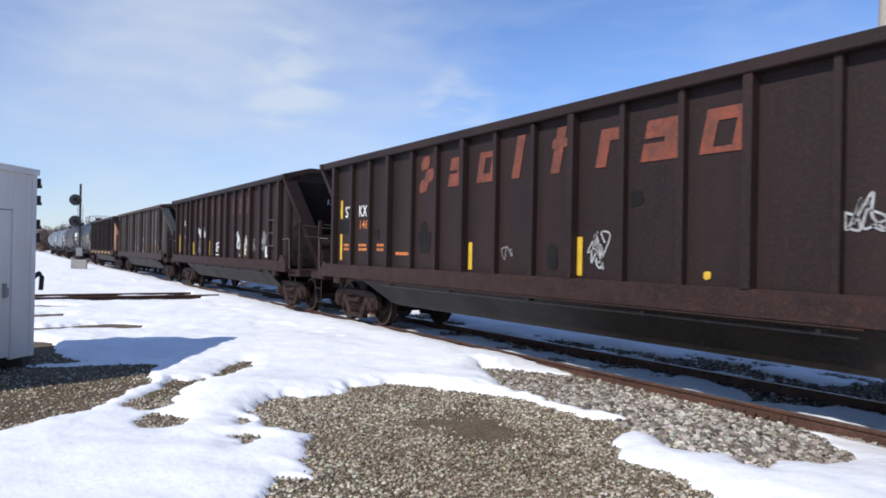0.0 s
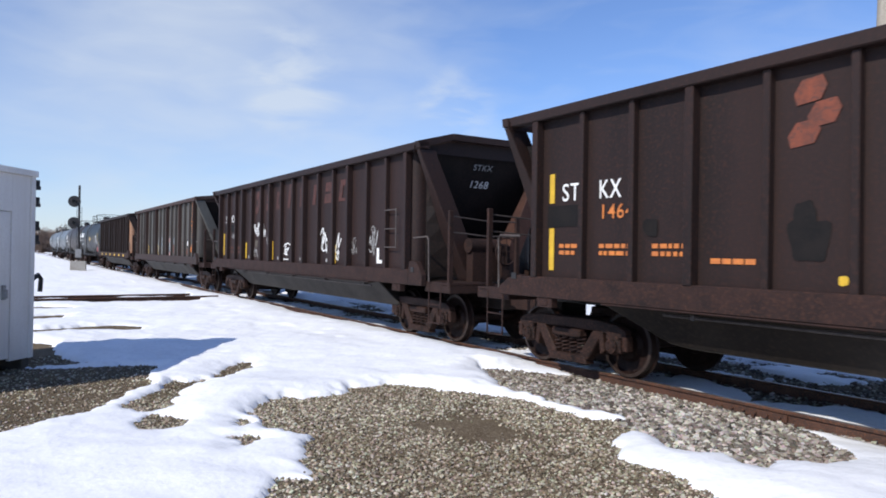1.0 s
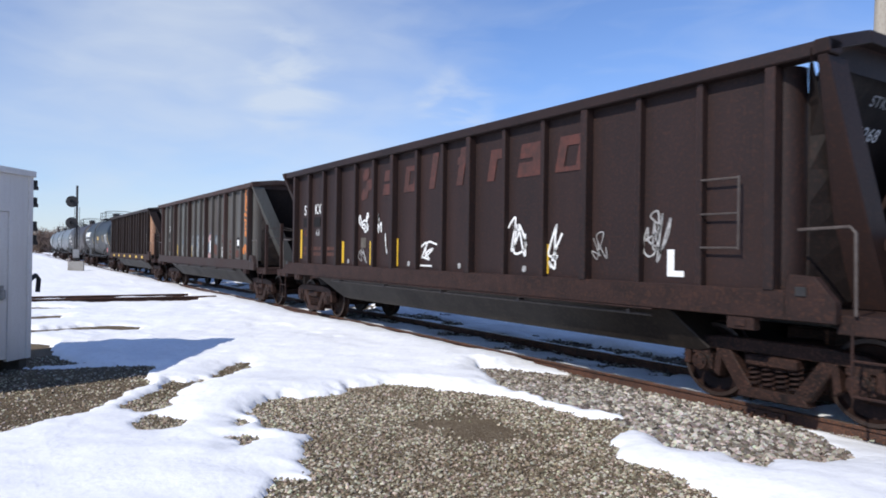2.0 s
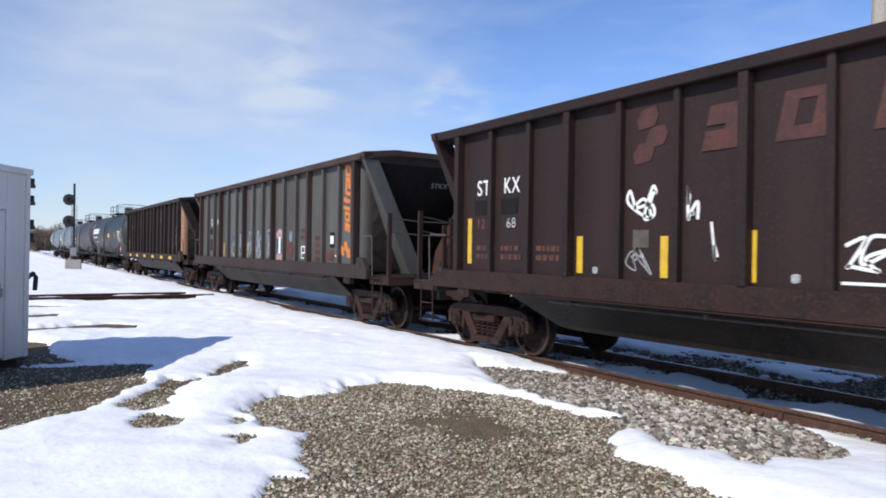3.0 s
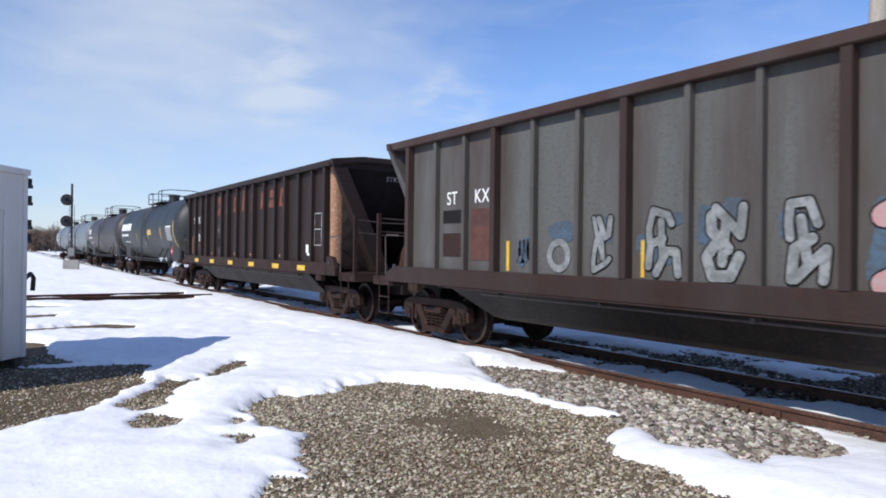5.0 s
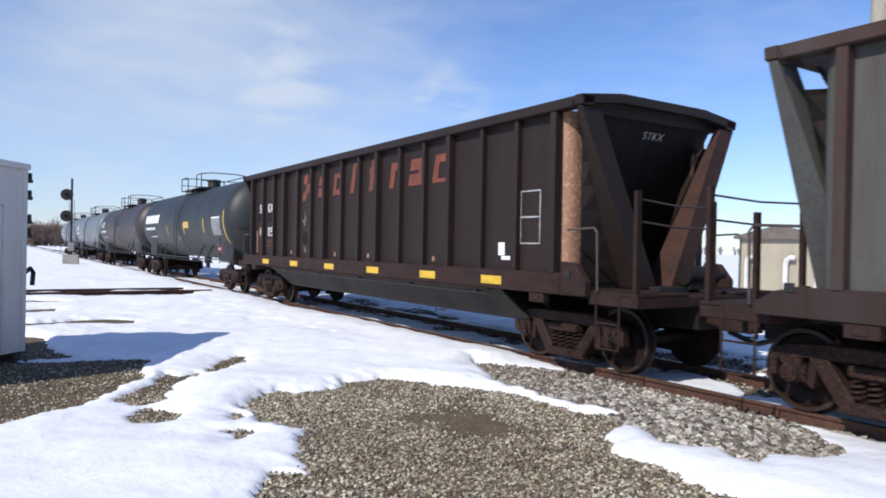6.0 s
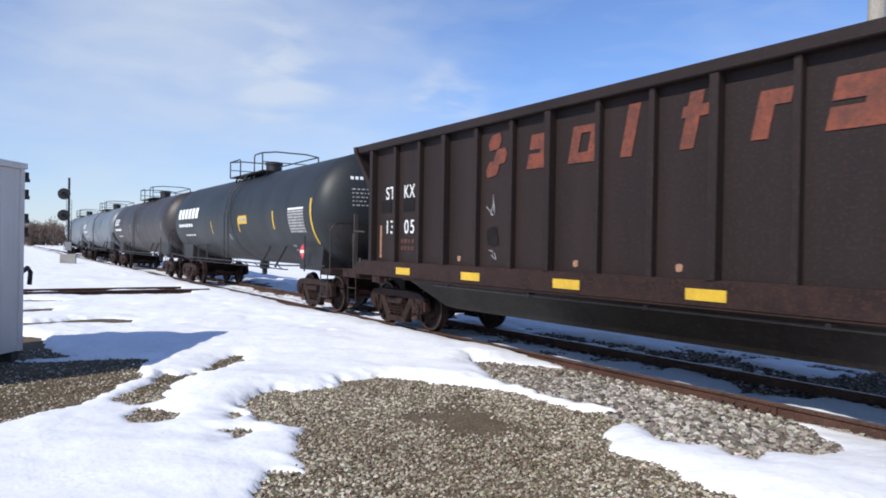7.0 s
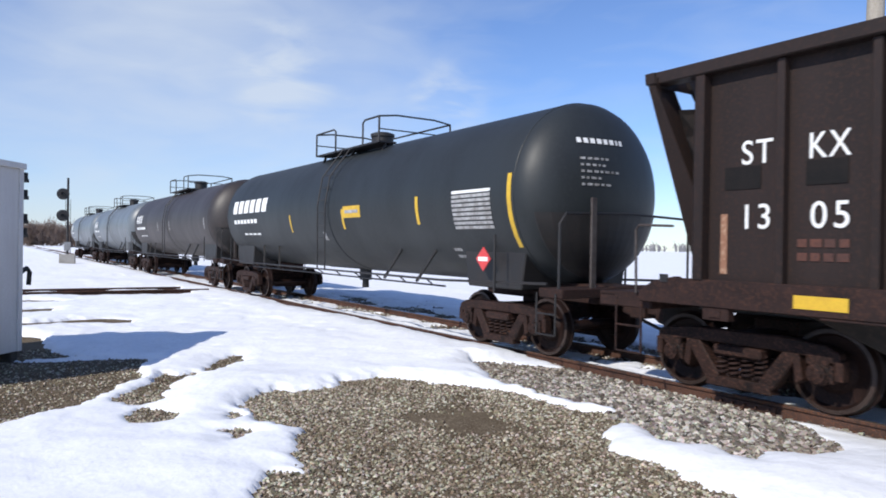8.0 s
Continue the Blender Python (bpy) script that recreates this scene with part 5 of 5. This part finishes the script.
    for k in range(4):
        tank_patch(car, -6.0 + 0.4 * k, -5.7 + 0.4 * k, 1.95, 2.0, M_WHITE, "stencil_bar")
    if yellow:
        for x, z0, z1, w in ((7.38, 1.7, 2.85, 0.1), (4.62, 2.1, 2.62, 0.1), (1.35, 2.05, 2.5, 0.1), (-1.9, 2.0, 2.45, 0.08)):
            tank_patch(car, x, x + w, z0, z1, M_YELLOW, "reflector", "yellow reflector strip")
        tank_patch(car, 1.45, 2.3, 2.3, 2.56, M_YELLOW, "warning_panel", "yellow warning panel")
        tank_patch(car, 1.55, 2.2, 2.4, 2.47, M_DULL, "warning_print", lift=0.011)
        for r in range(9):
            z = 2.6 - 0.075 * r
            tank_patch(car, 5.85, 6.95, z, z + 0.05, M_DULL if r not in (0,) else M_WHITE, "data_line")
        tank_patch(car, 5.5, 5.75, 1.62, 1.67, M_DULL, "stencil_bar")
        tank_patch(car, 5.5, 5.8, 1.5, 1.55, M_DULL, "stencil_bar")
        tank_patch(car, 0.1, 0.3, 1.8, 2.0, M_DULL, "stencil_bar")
        rot = Matrix.Translation((6.62, -1.36, 1.5)) @ Matrix.Rotation(radians(45), 4, "Y")
        part("placard", box(B(), -0.14, 0.14, -0.01, 0.01, -0.14, 0.14, rot), M_RED, car, "red diamond placard")
        part("placard_print", box(B(), -0.13, 0.13, -0.014, 0.0, -0.035, 0.035, Matrix.Translation((6.62, -1.362, 1.5))), M_WHITE, car)
    else:
        for x in (6.9, 1.0, -1.5):
            tank_patch(car, x, x + 0.1, 2.2, 2.6, M_DULL, "reflector")
    # bars of print on the leading head
    rng = random.Random(5)
    for r, (w, h) in enumerate(((0.9, 0.08), (0.5, 0.035), (0.45, 0.035), (0.65, 0.035), (0.3, 0.035), (0.5, 0.035))):
        z = 3.32 - (0 if r == 0 else 0.16 + 0.1 * r)
        bm, q = B(), -0.72
        while q < -0.72 + w:
            u = rng.uniform(0.04, 0.09)
            for a, b in ((q, q + u),):
                rows = []
                for yy in (a, b):
                    for zz in (z, z + h):
                        d = min(0.98, math.hypot(yy, zz - TZ) / TR)
                        rows.append(bm.verts.new((half + head * math.sqrt(1 - d * d) + 0.012, yy, zz)))
                bm.faces.new((rows[0], rows[2], rows[3], rows[1]))
            q += u + 0.04
        part("head_print", bm, M_WHITE if r == 0 else M_DULL, car)
    return car


TANK_S = -78.36
for k, (mat, lab, yl) in enumerate(((M_TANK1, "glossy dark slate tank car with white and yellow marks", True), (M_TANK2, "dusty black tank car with brown stains", False),
                                    (M_TANK3, "grey-blue tank car with a railed dome", False), (M_TANK3, "grey-blue tank car at the end of the train", False))):
    cars.append((tank_car(lab, mat, 3.3 if k == 0 else 1.6, yl), TANK_S - 17.6 * k))


# ---- beside the line ----
def shed():
    """The pale shed by the yard, its door on the face towards the yard."""
    ob = thing("trackside_shed", "dull white boarded shed with a closed door on skids", "shed")
    z0 = GRADE * -11.7 - 0.02
    ang = math.atan2(-0.618, 0.786)
    ob.matrix_basis = Matrix.Translation((-11.66, 0.4, z0)) @ Matrix.Rotation(ang, 4, "Z")
    # local: x along the face away from the line, y away from the face
    W, D, H = 2.9, 2.3, 2.72
    part("wall", box(B(), 0.0, 0.42, -0.06, 0.0, 0.12, H), M_SHED, ob, bevel=0.004)
    part("wall", box(B(), 1.32, W, -0.06, 0.0, 0.12, H), M_SHED, ob, bevel=0.004)
    part("wall", box(B(), 0.42, 1.32, -0.06, 0.0, 2.2, H), M_SHED, ob, bevel=0.004)
    part("wall", box(B(), 0.0, 0.06, -D, -0.062, 0.12, H), M_SHED, ob, bevel=0.004)
    part("wall", box(B(), W - 0.06, W, -D, -0.062, 0.12, H), M_SHED, ob, bevel=0.004)
    part("wall", box(B(), 0.062, W - 0.062, -D, -D + 0.06, 0.12, H), M_SHED, ob, bevel=0.004)
    part("roof", box(B(), -0.05, W + 0.05, -D - 0.05, 0.05, H + 0.002, H + 0.09), M_SHED, ob, "flat pale roof edge", 0.01)
    door = part("door", box(B(), 0.43, 1.31, -0.05, -0.012, 0.16, 2.19), M_SHED, ob, "closed flush door", 0.004)
    bm = tube(B(), [(0.56, 0.03, 1.12), (0.56, 0.03, 1.0)], 0.03, 8)
    box(bm, 0.53, 0.59, -0.015, 0.02, 0.98, 1.18)
    part("handle", bm, M_GALV, door, "metal door latch", 0.004)
    for x in (0.0, 1.4, W - 0.14):
        part("skid", box(B(), x, x + 0.14, -D + 0.1, -0.02, -0.1, 0.12), M_SHEDDARK, ob, bevel=0.01)
    part("corner_trim", box(B(), -0.022, 0.06, 0.002, 0.022, 0.12, H), M_SHED, ob)
    for z in (2.55, 2.3, 1.95, 1.75):
        bm = box(B(), -0.16, -0.023, -0.07, 0.0, z, z + 0.05)
        tube(bm, [(-0.12, -0.035, z + 0.05), (-0.12, -0.035, z + 0.14)], 0.04, 8)
        part("wall_bracket", bm, M_BLACK, ob, "small dark bracket with a knob")
    bm = tube(B(), [(-0.02, -0.04, 1.22), (-0.2, -0.05, 1.3), (-0.28, -0.06, 1.24), (-0.26, -0.06, 1.05)], 0.035, 6)
    part("cable_stub", bm, M_BLACK, ob)
    return ob


def signal():
    """A two-headed signal mast with a ladder and a concrete footing."""
    ob = thing("railway_signal", "dark two-headed railway signal mast on concrete footing", "railway signal")
    ob.matrix_basis = pose(-55.2, 4.7, GRADE * -55.2 - 0.05, 0, 0, -8)
    part("footing", box(B(), -0.45, 0.45, -0.5, 0.5, -0.1, 0.75), M_CONC, ob, bevel=0.03)
    part("mast", tube(B(), [(0, 0, 0.7), (0, 0, 6.1)], 0.075, 12), M_BLACK, ob)
    for z in (4.95, 3.45):
        head = new("signal_head")
        head.parent = ob
        head.matrix_basis = Matrix.Translation((0.12, -0.3, z))
        part("target", lathe(B(), [(0.02, 0.03), (0.40, 0.03), (0.40, 0.055), (0.02, 0.055)], 28), M_BLACK, head, "round black signal target", smooth=True)
        part("case", lathe(B(), [(0.26, -0.3), (0.3, -0.27), (0.3, 0.03), (0.05, 0.035)], 18), M_BLACK, head, smooth=True)
        bm = B()
        lathe(bm, [(0.13, 0.056), (0.14, 0.3), (0.12, 0.3), (0.11, 0.07)], 16)
        part("hood", bm, M_BLACK, head, smooth=True)
        part("lens", lathe(B(), [(0.1, 0.056), (0.08, 0.08), (0.01, 0.09)], 16), M_LENS, head, smooth=True)
        part("bracket", box(B(), -0.16, -0.06, 0.0, 0.4, -0.06, 0.06), M_GALV, head)
    for s in (-0.2, 0.2):
        part("ladder_rail", tube(B(), [(-0.4, s * 0.8, 0.6), (-0.16, s * 0.8, 4.6)], 0.014, 6), M_BLACK, ob)
    for k in range(12):
        z = 0.9 + 0.3 * k
        x = -0.4 + 0.24 * (z - 0.6) / 4.0
        part("ladder_rung", tube(B(), [(x, -0.16, z), (x, 0.16, z)], 0.012, 6), M_BLACK, ob)
    part("relay_case", box(B(), -0.1, 0.24, -0.2, 0.2, 1.0, 1.6), M_GALV, ob, bevel=0.01)
    return ob


def hut():
    """The tan signal hut across the line."""
    ob = thing("signal_hut", "tan signal hut with low gable roof and pale pipes", "hut")
    ob.matrix_basis = pose(-14.6, 24.6, -0.2, 0, 0, 24)
    part("wall", box(B(), -1.3, 1.3, -1.5, 1.5, 0, 2.55), M_HUT, ob, bevel=0.01)
    bm = prism(B(), [(-1.5, 2.5), (1.5, 2.5), (1.5, 2.6), (0, 3.0), (-1.5, 2.6)], -1.7, 1.7)
    part("roof", bm, M_HUTROOF, ob)
    for x in (-1.05, 0.2):
        bm = tube(B(), [(x, -1.62, 0), (x, -1.62, 1.6), (x + 0.04, -1.64, 1.78), (x + 0.16, -1.66, 1.86), (x + 0.3, -1.66, 1.84)], 0.09, 10)
        part("pipe", bm, M_PALE, ob, "white vent pipe with a bend", smooth=True)
    part("door", box(B(), 1.302, 1.33, -0.5, 0.45, 0.1, 2.1), M_HUT, ob)
    return ob


def utility_pole(x, y, lean):
    ob = thing("utility_pole", "pale weathered wooden utility pole with a wire loop", "utility pole")
    ob.matrix_basis = pose(x, y, -0.4, 0, lean, 0)
    part("shaft", tube(B(), [(0, 0, 0), (0, 0, 4), (0, 0, 9.5)], 0.19, 14, 0.15), M_POLE, ob, smooth=True)
    bm = tube(B(), [(-0.2, -0.1, 1.0), (-0.2, -0.1, 3.6), (-0.26, -0.12, 3.75), (-0.3, -0.12, 3.6), (-0.28, -0.12, 3.3)], 0.02, 6)
    part("wire_loop", bm, M_BLACK, ob)
    return ob


shed()
signal()
hut()
utility_pole(-7.05, 14.72, 1.6)
post = thing("marker_post", "thin white marker post in the snow", "post")
post.matrix_basis = pose(-9.3, 17.0, -0.35)
part("shaft", tube(B(), [(0, 0, 0), (0, 0, 2.0)], 0.04, 8), M_PALE, post)
case = thing("relay_cabinet", "grey-green steel relay cabinet across the line", "cabinet")
case.matrix_basis = pose(-8.4, 18.5, -0.35, 0, 0, 10)
part("body", box(B(), -0.3, 0.3, -0.25, 0.25, 0.15, 1.5), M_HUT, case, bevel=0.015)
part("lid", box(B(), -0.34, 0.34, -0.29, 0.29, 1.502, 1.56), M_GALV, case, bevel=0.01)
part("leg", box(B(), -0.28, 0.28, -0.2, 0.2, 0, 0.148), M_CONC, case)


def woods(name, label, spots, mat, twigs, seed, spread):
    """Bare far trees: a trunk each and a crown of thin rising twigs."""
    rng = np.random.RandomState(seed)
    V, F = [], []

    def stick(p, q, r):
        k = len(V)
        d = q - p
        s = np.cross(d, (0, 0, 1.0)) + 1e-6
        s = s / np.linalg.norm(s) * r
        w = np.cross(d, s)
        w = w / (np.linalg.norm(w) + 1e-9) * r
        V.extend([p + s, p - s * 0.5 + w, p - s * 0.5 - w, q])
        F.extend([(k, k + 1, k + 3), (k + 1, k + 2, k + 3), (k + 2, k, k + 3)])

    for x, y, h in spots:
        z = GRADE * max(-400, min(400, x)) - 0.3
        base = np.array((x, y, z))
        stick(base, base + (0, 0, h * 0.8), 0.05 * h * spread)
        for k in range(twigs):
            u = rng.rand()
            p = base + np.array((0, 0, h * (0.05 + 0.6 * u)))
            a, out = rng.rand() * math.tau, h * (0.16 + 0.3 * rng.rand()) * (1.1 - 0.5 * u)
            q = p + np.array((math.cos(a) * out, math.sin(a) * out, h * (0.08 + 0.3 * rng.rand())))
            stick(p, q, 0.012 * h * spread)
            for j in range(3):
                b = p + (q - p) * (0.4 + 0.6 * rng.rand())
                stick(b, b + (rng.rand(3) - (0.5, 0.5, 0.2)) * h * 0.22, 0.008 * h * spread)
    me = bpy.data.meshes.new(name)
    me.from_pydata([tuple(v) for v in V], [], F)
    me.materials.append(mat)
    return tagged(new(name, me), label, "trees", kind="stuff")


rng = random.Random(21)
woods("near_thicket", "brown leafless thicket where the line bends away",
      [(-255 + rng.uniform(-25, 25), rng.uniform(-25, 75), rng.uniform(5.0, 9.0)) for k in range(260)], M_TWIG, 70, 1, 1.0)
spots = []
for k in range(1500):
    a = math.tau * rng.random()
    spots.append((math.cos(a) * rng.uniform(780, 900), math.sin(a) * rng.uniform(780, 900), rng.uniform(6, 12)))
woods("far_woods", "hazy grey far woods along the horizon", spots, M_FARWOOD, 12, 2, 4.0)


# ---- the train runs ----
def run(t):
    return 7.2241 * t + 0.14195 * t * t - 0.0085167 * t ** 3


def motions():
    for car, s in cars:
        rows = []
        for k in range(33):
            t = 0.25 * k
            x = s + run(t)
            slope = 2 * BEND * min(0.0, x + 20.0)
            rows.append((t, pose(x, track_y(x), GRADE * x, 0, -math.degrees(math.atan(GRADE)), math.degrees(math.atan(slope)))))
        walk(car, rows)
    for ws, x0 in wheel_sets:
        rows = []
        for k in range(121):
            t = k / 15
            rows.append((t, Matrix.Translation((x0, 0, 0.457)) @ Matrix.Rotation(run(t) / 0.457, 4, "Y")))
        walk(ws, rows)


motions()
